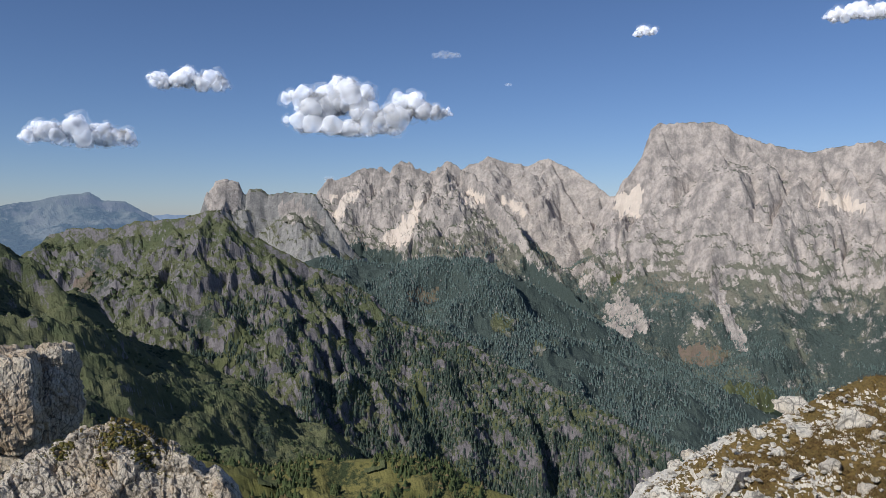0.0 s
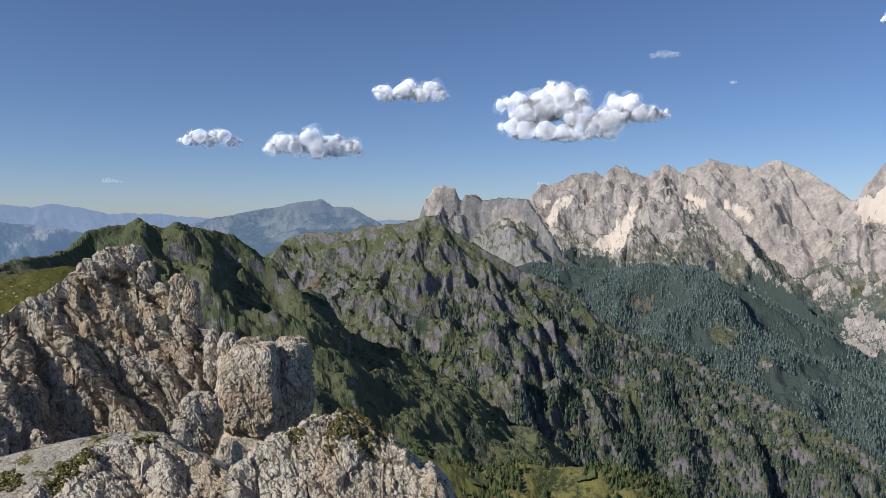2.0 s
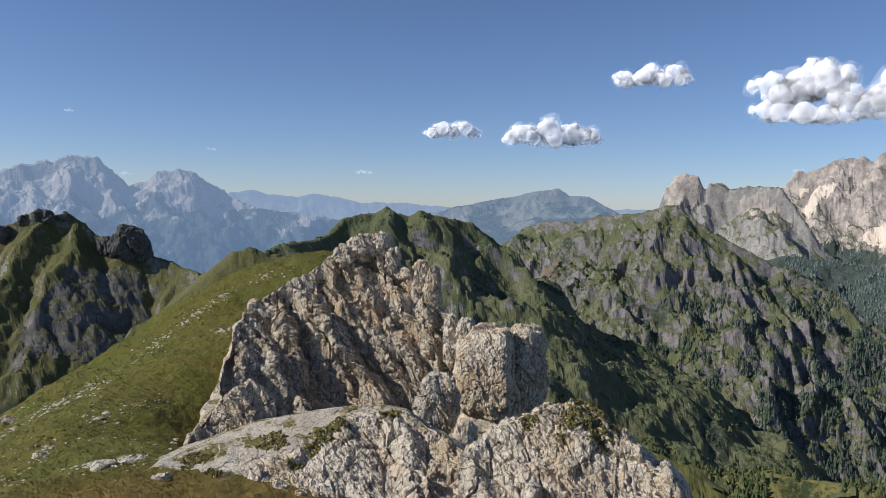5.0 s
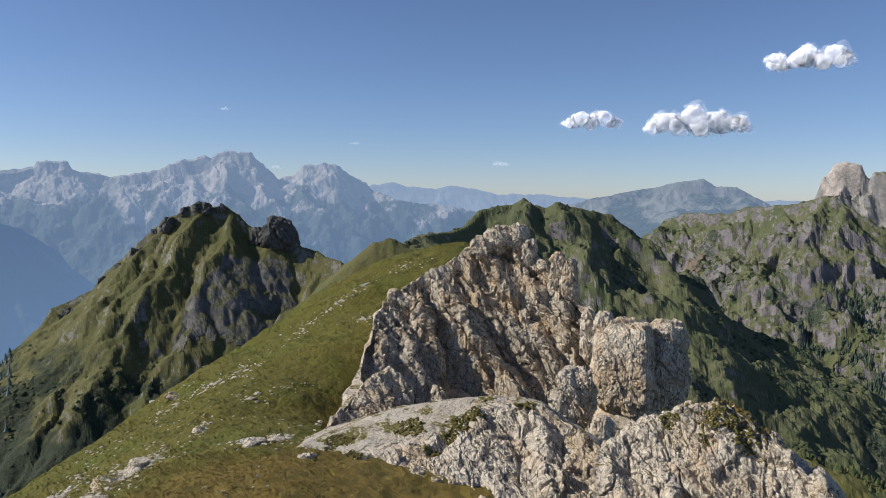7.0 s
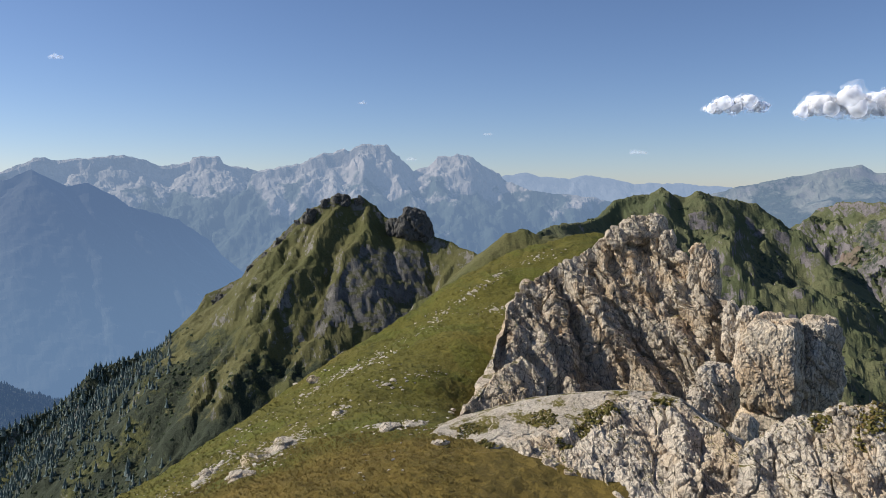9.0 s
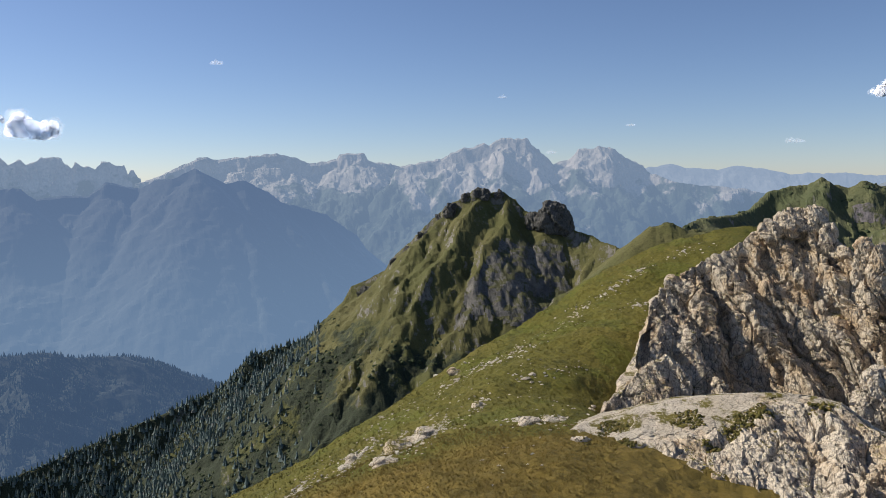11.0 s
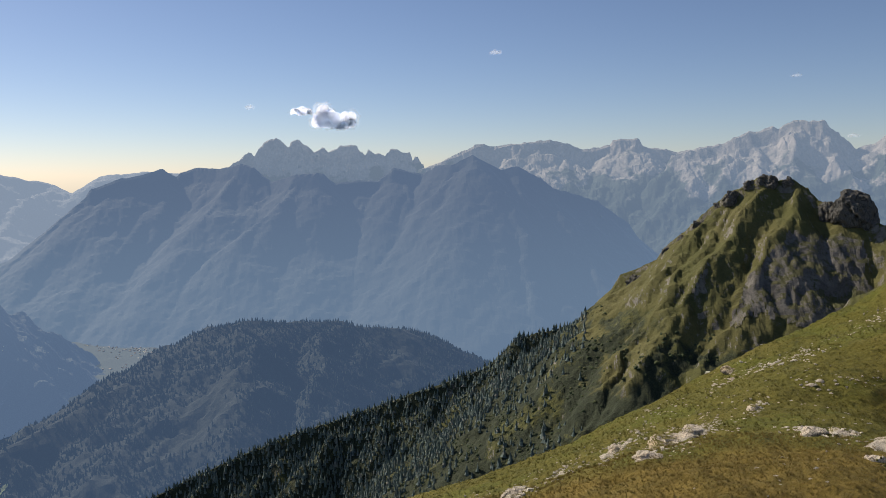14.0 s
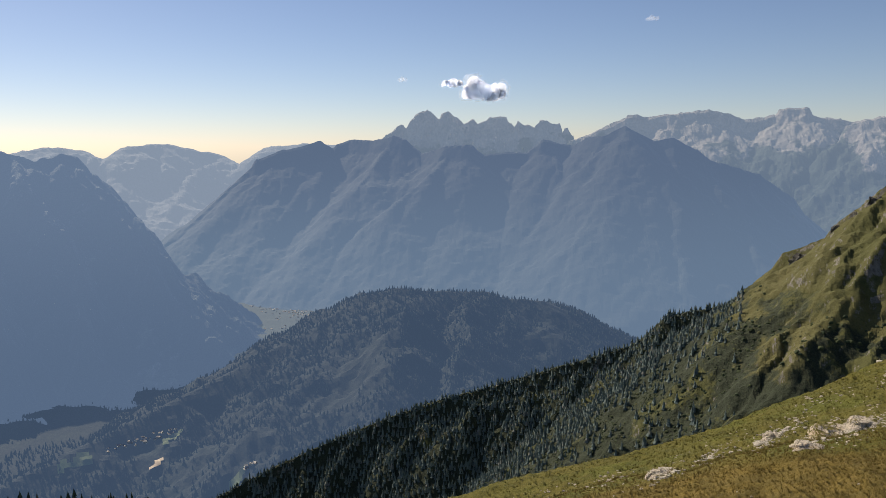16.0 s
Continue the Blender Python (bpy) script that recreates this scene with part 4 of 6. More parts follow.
VOLCANIC_D = ([-22, -9, 4, 16, 22, 29], [1300, 1380, 1450, 1500, 1590, 1700])
forest("conifer_forest", "wooded_ridge", 22000, lambda b, e, s, P: patchy(P, 80, -0.5, 0.05, 61) * step(-np.hypot(P[:, 0], P[:, 1]), -2090, -2060), (6, 11), FAR_TREE, HAZE_TINTED_NEEDLES, 61, "dark dense conifer forest on the far ridge", bearings=(-23, 9))
forest("conifer_forest", "volcanic_ridge", 19000, lambda b, e, s, P: np.maximum(patchy(P, 34, 0.0, 0.3, 62), 0.3 * step(-b, -6, 0)) * step(-e + 0.12 * (12 - b), 4.0, 9) * step(lerp(b, *VOLCANIC_D) - np.hypot(P[:, 0], P[:, 1]), -90, -60), (6, 13), MID_TREE, NEEDLES, 62, "conifer forest on the steep volcanic slopes", bearings=(-22, 18))
forest("dwarf_pine_scrub", "volcanic_ridge", 4000, lambda b, e, s, P: patchy(P, 60, 0.0, 0.35, 63) * step(-s, -1.3, -0.7), (3, 6), BUSH, SCRUB, 63, "dwarf pine scrub on the volcanic ridge", "scrub")
forest("dwarf_pine_scrub", "dark_peak", 3000, lambda b, e, s, P: patchy(P, 45, 0.0, 0.35, 64) * step(-s, -1.3, -0.7), (2, 4.5), BUSH, SCRUB, 64, "dwarf pine scrub in the shaded gullies", "scrub")
forest("dwarf_pine_scrub", "green_peak", 15000, lambda b, e, s, P: patchy(P, 34, -0.15, 0.25, 65) * step(-e, 8.5, 13) * step(-s, -1.5, -0.9), (1.2, 2.8), BUSH, SCRUB, 65, "dwarf pine scrub on the lower slopes", "scrub")
forest("conifer_forest", "green_peak", 17000, lambda b, e, s, P: step(b, 71, 75) * (0.16 + 0.86 * step(np.hypot(P[:, 0], P[:, 1]), 640 - 2 * (b - 75), 720 - 2 * (b - 75))), (5, 9), MID_TREE, HAZE_LIFTED_NEEDLES, 66, "conifer forest along the falling spur", bearings=(70, 115))
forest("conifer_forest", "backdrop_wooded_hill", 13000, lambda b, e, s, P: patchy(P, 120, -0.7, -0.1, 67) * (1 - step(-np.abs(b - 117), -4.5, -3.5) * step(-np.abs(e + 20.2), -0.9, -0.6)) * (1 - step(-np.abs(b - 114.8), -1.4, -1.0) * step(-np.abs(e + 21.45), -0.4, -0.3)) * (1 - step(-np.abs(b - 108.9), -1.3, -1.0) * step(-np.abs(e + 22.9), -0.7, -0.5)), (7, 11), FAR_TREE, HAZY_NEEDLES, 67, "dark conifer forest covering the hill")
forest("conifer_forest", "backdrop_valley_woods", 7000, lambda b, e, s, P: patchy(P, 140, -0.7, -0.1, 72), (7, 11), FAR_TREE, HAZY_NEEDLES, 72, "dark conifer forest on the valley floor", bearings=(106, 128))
PEAK_WOODS = ([-30, -24, -20, -17, -14, -10, -6], [-9.5, -8.4, -6.4, -4.4, -3.2, -2.6, -2.2])
forest("conifer_forest", "limestone_peak", 13000, lambda b, e, s, P: (0.25 + 0.75 * patchy(P, 110, -0.2, 0.2, 68)) * step(lerp(b, *PEAK_WOODS) - e, -0.6, 1.0) * step(-s, -1.8, -1.2), (7, 12), FAR_TREE, HAZE_TINTED_NEEDLES, 68, "conifer woods at the foot of the peak", bearings=(-31, -5))
forest("conifer_forest", "limestone_massif_grey", 5000, lambda b, e, s, P: patchy(P, 150, -0.4, 0.1, 69) * step(-e, 1.5, 2.8), (9, 15), FAR_TREE, HAZE_TINTED_NEEDLES, 69, "conifer woods at the foot of the massif")
forest("pine_grove", "pine_ridge", 1500, lambda b, e, s, P: patchy(P, 22, -0.15, 0.12, 70) * step(np.hypot(P[:, 0], P[:, 1]), 545, 565) * step(-np.hypot(P[:, 0], P[:, 1]), -660, -640), (3, 8.5), PINE, NEAR_NEEDLES, 70, "scattered green pines on the grassy shoulder", "grove", bearings=(-10, 19))
forest("conifer_forest", "near_wooded_spur", 500, lambda b, e, s, P: 1.0 + 0 * b, (7, 10), NEAR_TREE, NEEDLES, 71, "dense conifers on the low spur")

# ---- the ground: summit, saddle, meadow slope, valley ----
def turf_end(m):
    a, b, c, g = m.noise(0.05, 5, 0.6), m.noise(0.5, 6, 0.65), m.noise(3.0, 7, 0.75), m.noise(0.16, 4, 0.6)
    col = m.mix(m.span(a, 0.38, 0.62), (0.130, 0.120, 0.021), (0.160, 0.137, 0.028))
    col = m.mix(m.span(g, 0.5, 0.62, 0, 0.6), col, (0.118, 0.134, 0.020))
    col = m.mix(m.span(b, 0.52, 0.68, 0, 0.8), col, (0.082, 0.086, 0.017))
    col = m.mix(m.span(c, 0.5, 0.34, 0, 0.75), col, (0.05, 0.055, 0.013))
    col = m.mix(m.span(c, 0.54, 0.72, 0, 0.7), col, (0.22, 0.18, 0.065))
    x, y = m.axis(0, False), m.axis(1, False)
    far = m.math("SQRT", m.math("ADD", m.math("MULTIPLY", x, x), m.math("MULTIPLY", y, y)))
    brown = m.mix(m.span(b, 0.38, 0.62), (0.215, 0.152, 0.034), (0.158, 0.118, 0.026))
    brown = m.mix(m.span(c, 0.5, 0.36, 0, 0.6), brown, (0.10, 0.075, 0.022))
    brown = m.mix(m.span(c, 0.52, 0.70, 0, 0.7), brown, (0.25, 0.175, 0.066))
    col = m.mix(m.span(m.math("ADD", far, m.math("MULTIPLY", a, 14)), 54, 58, 1, 0), col, brown)
    stone = m.mix(m.span(b, 0.4, 0.6), (0.5, 0.46, 0.40), (0.36, 0.33, 0.29))
    tilt = m.math("ADD", m.axis(2), m.math("MULTIPLY", m.math("SUBTRACT", b, 0.5), 0.5))
    col = m.mix(m.span(tilt, 0.45, 0.6, 1, 0), col, stone)
    deep = m.axis(2, False)
    vale = m.mix(m.span(m.noise(0.006, 6, 0.6), 0.42, 0.58), (0.05, 0.07, 0.03), (0.022, 0.034, 0.02))
    col = m.mix(m.span(deep, -160, -90, 1, 0), col, vale)
    return m.end(col, 0.95, m.math("ADD", b, m.math("MULTIPLY", c, 0.8)), 0.3, 1.0)


TURF = turf_end(Mat("alpine_turf"))


def spline(ctrl):
    """A thin plate through rows of bearing, rise and distance."""
    p = xyz(ctrl)
    q = p[:, :2] / 50

    def base(d2):
        return d2 * np.log(np.maximum(d2, 1e-9))
    d2 = ((q[:, None] - q[None]) ** 2).sum(2)
    k = len(q)
    M = np.zeros((k + 3, k + 3))
    M[:k, :k] = base(d2) + np.eye(k) * 0.002
    M[:k, k:] = np.concatenate([np.ones((k, 1)), q], 1)
    M[k:, :k] = M[:k, k:].T
    w = np.linalg.solve(M, np.concatenate([p[:, 2], np.zeros(3)]))

    def height(x, y):
        u = np.stack([x, y], 1) / 50
        out = w[k] + u @ w[k + 1:]
        for i in range(k):
            out = out + w[i] * base(((u - q[i]) ** 2).sum(1))
        return out
    return height


NEAR = spline([(40, -3.8, 118), (44, -4.4, 112), (48.7, -6.2, 104), (54.4, -9.7, 97), (61.5, -13.3, 88), (65.2, -15.6, 82), (72, -19.0, 74), (80, -22.2, 66), (91, -25.4, 58),
               (50.5, -16.8, 60), (53, -17.2, 55), (58, -18.2, 52), (64, -19.8, 49), (72, -22.5, 46), (84, -27, 42), (45, -18, 53), (38, -18, 54), (30, -22, 55), (20, -28, 55),
               (55, -20.8, 41), (62, -22.5, 38), (72, -26.5, 34), (46, -24, 38), (35, -30, 30), (10, -40, 30), (60, -32, 16), (90, -36, 20), (30, -42, 12),
               (40, -22, 68), (45, -20.5, 66), (35, -24, 68), (47.4, -19.5, 63), (50, -10.5, 85), (56, -13.5, 72), (42, -11.5, 88), (36, -13, 90)])


def ground_height(x, y):
    r = np.hypot(x, y)
    az = np.degrees(np.arctan2(-x, y))
    z = NEAR(x, y)
    summit = -0.75 * np.maximum(r - 1.2, 0)
    z = np.where(r < 14, np.minimum(z, summit) * step(r, 4, 14) + (1 - step(r, 4, 14)) * summit, z)
    edge = lerp(az, [-180, -20, 0, 20, 40, 48, 61, 72, 91, 110, 180], [40, 40, 45, 58, 122, 112, 92, 76, 60, 50, 40])
    over = np.maximum(r - edge, 0)
    sides = step(az, -20, 15) * step(-az, -130, -95)
    z = z * sides + (1 - sides) * (-0.8 * np.maximum(r - 1.2, 0))
    z = np.maximum(z, -0.75 * r - 5)
    fall = np.maximum(z, -60) - 0.75 * over - 0.3 * np.minimum(over, 20) * step(over, 0, 20)
    return np.maximum(np.where(over > 0, fall, z), -600 + 6 * fbm(np.stack([x, y, x * 0], 1) / 300, 3, 5))


def turf_height(x, y):
    z = ground_height(x, y)
    r = np.hypot(x, y)
    p = np.stack([x, y, z], 1)
    small = step(r, 3, 12) * step(-r, -400, -130)
    return z + small * (0.5 * fbm(p / 9, 3, 71) + 0.10 * ridged(p / 2.2, 3, 72) + 0.06 * fbm(p / 0.7, 2, 73))


def land_at(bearing, rise):
    """The first place of the ground along a line of sight."""
    d = np.linspace(14, 130, 600)
    a = math.radians(bearing)
    z = turf_height(-d * math.sin(a), d * math.cos(a))
    el = np.degrees(np.arctan2(z - EYE, d))
    hit = np.nonzero(el >= rise)[0]
    k = hit[0] if len(hit) else int(np.argmax(el))
    return np.array([-d[k] * math.sin(a), d[k] * math.cos(a), z[k]])


ga = np.radians(np.concatenate([np.linspace(-180, -40, 60, endpoint=False), np.linspace(-40, 36, 60, endpoint=False), np.linspace(36, 96, 460, endpoint=False), np.linspace(96, 180, 60, endpoint=False)]))
gr = np.concatenate([np.linspace(0.002, 12, 20, endpoint=False), np.linspace(12, 34, 20, endpoint=False), np.linspace(34, 125, 190, endpoint=False), np.geomspace(125, 4900, 50)])
GX, GY = (-gr[:, None] * np.sin(ga)[None] + 0.3).ravel(), (gr[:, None] * np.cos(ga)[None]).ravel()
ground = tagged(mesh_from("ground", np.stack([GX, GY, turf_height(GX, GY)], 1), grid_faces(len(gr), len(ga), True)[:, ::-1], TURF), "steep alpine meadow slope falling to a valley", "ground", "", "structure")

# ---- near rocks ----
MOSS = (0.10, 0.085, 0.018)
ROCK = near_rock("pale_dolomite", (0.64, 0.56, 0.45), (0.57, 0.455, 0.325), (0.31, 0.275, 0.228), MOSS, 0.16)
CRAG = near_rock("weathered_dolomite", (0.60, 0.515, 0.40), (0.55, 0.42, 0.28), (0.25, 0.22, 0.182), MOSS, 0.18)
OCHRE = near_rock("ochre_dolomite", (0.64, 0.545, 0.415), (0.58, 0.44, 0.295), (0.40, 0.345, 0.27), None, 0.14)
GRAVEL = near_rock("pale_gravel", (0.60, 0.53, 0.43), (0.55, 0.47, 0.365), (0.44, 0.39, 0.32), MOSS, 0.16, 2.0)
STONE = near_rock("white_stone", (0.76, 0.69, 0.58), (0.70, 0.61, 0.48), (0.52, 0.465, 0.385), None, 0.08, 2.5)
TURF_STONE = near_rock("weathered_stone", (0.52, 0.47, 0.39), (0.47, 0.405, 0.32), (0.32, 0.29, 0.24), None, 0.08, 2.5)
DARKROCK = near_rock("dark_volcanic_rock", (0.15, 0.145, 0.135), (0.13, 0.12, 0.105), (0.09, 0.088, 0.084), MOSS, 2.0, 0.2)
FACES = {}


def blocks(P, s, seed, off, crack, squash=(1.0, 1.0, 1.0), bend=0.28, tilt=0.85):
    """Broken blocks: each with its own height and its own tilted face, with cracks between them."""
    W = P + bend * s * np.stack([fbm(P / s * 0.9 + 3, 3, seed), fbm(P / s * 0.9 + 31, 3, seed + 1), fbm(P / s * 0.9 + 57, 3, seed + 2)], 1)
    f1, f2, num, way = cells(W / s * np.array(squash), seed + 4)
    g = np.stack([np.cos(num * 43.7), np.sin(num * 43.7), np.cos(num * 97.1)], 1)
    d = f2 - f1
    return off * ((2 * num - 1) * step(d, 0, 0.09) + 1.5 * tilt * (way * g).sum(1) + 0.12 * (0.5 - f1)) - crack * np.exp(-d * 20)


def slab_frame(bearing, lean):
    """Axes across, along and out of slabs that lean over in a face seen at a bearing."""
    a, l = radians(bearing), radians(lean)
    u = np.array([math.cos(a) * math.cos(l), math.sin(a) * math.cos(l), math.sin(l)])
    v = np.array([-math.cos(a) * math.sin(l), -math.sin(a) * math.sin(l), math.cos(l)])
    return np.stack([u, v, np.cross(u, v)], 1)


def weather(P, s, seed, amount=1.0, bearing=40.0, lean=34.0):
    """Relief of a broken rock face at points P: long leaning blocks, cracks and pits; s is the size of its main blocks."""
    R, Q = P @ slab_frame(bearing, lean), P @ slab_frame(bearing, lean + 14)
    out = blocks(R, s, seed, 0.17 * s, 0.14 * s, (1.15, 0.36, 0.7), 0.16) + blocks(Q, 0.42 * s, seed + 20, 0.075 * s, 0.07 * s, (1.2, 0.45, 0.8), 0.18) + blocks(R, 0.17 * s, seed + 30, 0.034 * s, 0.035 * s, (1.2, 0.6, 0.9), 0.2) + blocks(P, 0.08 * s, seed + 33, 0.014 * s, 0.016 * s)
    return amount * (out + 0.022 * s * ridged(R * np.array([1.0, 0.5, 1.0]) / (0.3 * s), 4, seed + 5, 0.65))


def saw(P, bearing, lean, size, depth, seed):
    """Leaning slabs side by side: a long face that comes forward, then a short steep one that drops back."""
    u = P @ slab_frame(bearing, lean)[:, 0] / size + 0.45 * fbm(P / (size * 1.7), 3, seed)
    k = np.floor(u)
    f = u - k
    tooth = np.where(f < 0.6, f / 0.6, (1 - f) / 0.4)
    own = 0.3 + 0.7 * lattice(k, k * 0, k * 0 + 1, seed)
    return depth * own * (0.65 + 0.5 * vnoise(P / (size * 1.3), seed + 1)) * (tooth - 0.5)


def face(name, mat, b, foot, top, n, s, seed, lean=1.0, amount=1.0, ribs=0.0, back=6.0, flat=0.3, rib_size=9.0, crown=0.95, tail=0.07, label="", category="rock"):
    """A rock face from its foot line to its top line, both rows of bearing, rise and distance; it goes on behind the top."""
    foot, top = np.array(foot, float), np.array(top, float)
    A = np.linspace(b[0], b[1], n[0])
    wide = max(3, n[0] // 40)
    soft = lambda y: np.convolve(np.pad(y, wide, mode="edge"), np.ones(2 * wide + 1) / (2 * wide + 1), "valid")
    f = np.stack([A, lerp(A, foot[:, 0], foot[:, 1]), lerp(A, foot[:, 0], foot[:, 2])], 1)
    t = np.stack([A, lerp(A, top[:, 0], top[:, 1]), lerp(A, top[:, 0], top[:, 2])], 1)
    if flat > 0.2:
        t[:, 1] += 0.11 * s * fbm(np.stack([A * 1.3, A * 0, A * 0 + seed], 1), 3, seed + 70)
    f[:, 1], f[:, 2], t[:, 2] = soft(f[:, 1]), soft(f[:, 2]), soft(t[:, 2])
    F, T = xyz(f), xyz(t)
    out = T[:, :2] / np.hypot(T[:, 0], T[:, 1])[:, None]
    T2 = T + np.concatenate([out * back, np.full((len(T), 1), -0.25 * back)], 1)
    T3 = T2 + np.concatenate([out * back * 0.3, np.full((len(T), 1), -1.2 * back)], 1)
    m = n[1]
    v = np.linspace(0, 1, m)[None, :, None]
    h = v ** lean
    V = np.concatenate([F[:, None, :2] * (1 - v) + T[:, None, :2] * v, F[:, None, 2:] * (1 - h) + T[:, None, 2:] * h], 2)
    k = max(m // 5, 6)
    w = np.linspace(0, 1, k + 1)[1:][None, :, None]
    V = np.concatenate([V, T[:, None] * (1 - w) + T2[:, None] * w, T2[:, None] * (1 - w) + T3[:, None] * w], 1)
    N = grid_normals(V)
    if (N[:, m // 2] * V[:, m // 2]).sum() > 0:
        N = -N
    P = V.reshape(-1, 3)
    mid = (b[0] + b[1]) / 2
    d = weather(P, s, seed, amount, mid)
    if ribs:
        # slabs and chimneys that lean across the face, large and small
        d = d + saw(P, mid, 36, rib_size, ribs, seed + 40) + saw(P, mid, 30, rib_size * 0.4, ribs * 0.34, seed + 43) + saw(P, mid, 40, rib_size * 0.16, ribs * 0.13, seed + 46)
    # the ends run into the ground beside them
    u = np.linspace(0, 1, n[0])
    ends = np.repeat(step(u, 0, 0.07) * step(1 - u, 0, tail), V.shape[1])
    ends = ends if tail < 0.1 else 0.45 + 0.55 * ends
    d = d * ends - 0.3 * (1 - ends) * s
    if isinstance(crown, list):
        crown = lerp(A, [c[0] for c in crown], [c[1] for c in crown])[:, None]
    row = np.arange(V.shape[1])[None, :] / m + 0.06 * fbm(P / 3.0, 3, seed + 60).reshape(V.shape[:2])
    V = V + N * (d.reshape(V.shape[:2]) * (1 - (1 - flat) * step(row, crown, crown + 0.12)))[..., None]
    FACES[name] = V
    c = V.reshape(-1, 3)
    ob = mesh_from(name, c, grid_faces(V.shape[0], V.shape[1]), mat, (c[:, 0].mean(), c[:, 1].mean(), c[:, 2].min()))
    return tagged(ob, label, category)


def ball(sub):
    bm = bmesh.new()
    bmesh.ops.create_icosphere(bm, subdivisions=sub, radius=1)
    v = np.array([w.co[:] for w in bm.verts])
    f = np.array([[w.index for w in q.verts] for q in bm.faces])
    bm.free()
    return v, f


BALLS = {k: ball(k) for k in (1, 2, 3, 4, 5, 6)}


def lump(name, mat, place, size, yaw=0.0, tilt=0.0, seed=0, sub=5, square=0.55, s=None, amount=1.0, parent=None, label="", category="rock"):
    """A weathered block of rock round a place, of a size across, along and up."""
    v, f = BALLS[sub]
    k = 2 / square
    p = v * ((np.abs(v) ** k).sum(1, keepdims=True)) ** (-1 / k)
    p[:, :2] *= (1 - 0.22 * np.clip(p[:, 2:3], -0.2, 1))
    p = p * (np.array(size) / 2)
    R = np.array((Euler((radians(tilt), radians(tilt * 0.6), radians(yaw))).to_matrix()))
    n = v @ R.T
    p = p @ R.T
    c = np.array(place, float)
    s = s or max(size) * 0.4
    q = p + c + seed * 3.1
    p = p + n * (weather(q, s, seed, amount * 0.85, yaw)[:, None])
    ob = mesh_from(name, p + c, f, mat, (c[0], c[1], c[2] - size[2] / 2))
    if parent:
        ob.parent = parent
        ob.matrix_parent_inverse = Matrix.Translation(-parent.location)
        return tagged(ob, label)
    return tagged(ob, label, category)


def spot(bearing, rise, dist):
    return xyz([(bearing, rise, dist)])[0]


crag = face("crag", CRAG, (30, 50.6), [(29, -18, 76), (34, -18, 75.5), (40, -18, 75), (44, -18, 73), (47, -18, 69), (50.6, -18.2, 61)],
            [(29, -12, 75), (30.3, -10.4, 78), (31.7, -9.4, 80), (32.5, -7.8, 82), (33, -6.8, 83), (34.4, -5.8, 84), (35.8, -4.4, 86), (36.5, -3.2, 87), (37.4, -2.6, 88), (38.7, -2.6, 88), (40, -3.0, 88), (41.2, -3.7, 87), (42.8, -4.8, 86), (44.5, -5.7, 85), (46.6, -7.1, 83), (47.6, -8.5, 81), (48.4, -10.6, 77), (49.1, -13, 72), (49.9, -15.4, 66), (50.6, -17.4, 62)],
            (580, 340), 2.8, 51, 0.95, 0.85, 6.0, 6.0, 0.35, 5.6, 0.9, 0.18, "tall weathered grey dolomite crag with deep cracks", "crag")
face("knobbly_rock", CRAG, (44.5, 52), [(44.5, -18.5, 60), (52, -18.5, 57)], [(44.5, -14.5, 65), (45.6, -12.8, 66), (46.6, -12.2, 66), (48, -13.0, 65), (49.6, -14.4, 63), (51, -16.2, 60), (52, -17.8, 58)],
     (180, 150), 1.8, 57, 1.0, 0.8, 0.8, 3.0, 0.6, 2.6, 0.9, 0.07, "low knobbly rocks at the foot of the crag", "rock")
for k, (name, b, e, d, w, h, mat, sq, am) in enumerate((
        ("summit_block", 38.6, -2.9, 88, 3.4, 2.8, CRAG, 0.6, 1.0), ("summit_block", 37.3, -2.8, 88, 2.4, 2.8, CRAG, 0.6, 1.0), ("summit_block", 39.9, -3.5, 87, 2.2, 2.2, CRAG, 0.6, 1.0), ("summit_block", 36.4, -3.9, 86.5, 1.8, 3.0, CRAG, 0.6, 1.0),
        ("spire", 34.3, -5.4, 84, 1.8, 4.4, CRAG, 0.6, 0.9), ("spire", 33.4, -6.0, 83, 1.7, 5.4, CRAG, 0.6, 0.9), ("pinnacle", 31.9, -9.6, 80, 2.0, 5.6, ROCK, 0.55, 0.9), ("pinnacle", 30.8, -9.8, 78.5, 2.2, 5.4, ROCK, 0.55, 0.9),
       )):
    lump(name, mat, spot(b, e, d), (w, w * 1.1, h), b + 15 * math.sin(k * 2.3), 9 * math.sin(k * 1.7), 200 + k, 5, sq, max(1.3, w * 0.55), am, crag)
tower = lump("rock_tower", OCHRE, spot(29.2, -11.8, 74), (5.6, 5.2, 8.4), 14, 6, 231, 6, 0.38, 2.4, 0.7, None, "blocky pale dolomite tower split by a crack")
lump("split_slab", ROCK, spot(26.6, -11.6, 75.5), (4.0, 3.4, 8.2), 70, 7, 232, 6, 0.4, 2.0, 0.95, tower)
lump("plinth", OCHRE, spot(28.9, -15.4, 74.5), (6.4, 5.0, 2.8), 30, 2, 233, 5, 0.4, 2.0, 0.5, tower)
lump("leaning_boulder", ROCK, spot(33.0, -14.3, 69), (3.6, 3.4, 5.6), 25, 12, 234, 6, 0.42, 1.8, 1.0, None, "rounded dolomite boulder leaning against the crag")
lump("boulder", ROCK, spot(30.9, -16.3, 66), (1.8, 1.8, 2.6), 10, 12, 235, 4, 0.55, 1.2, 0.7, None, "dolomite boulder in the dark notch")

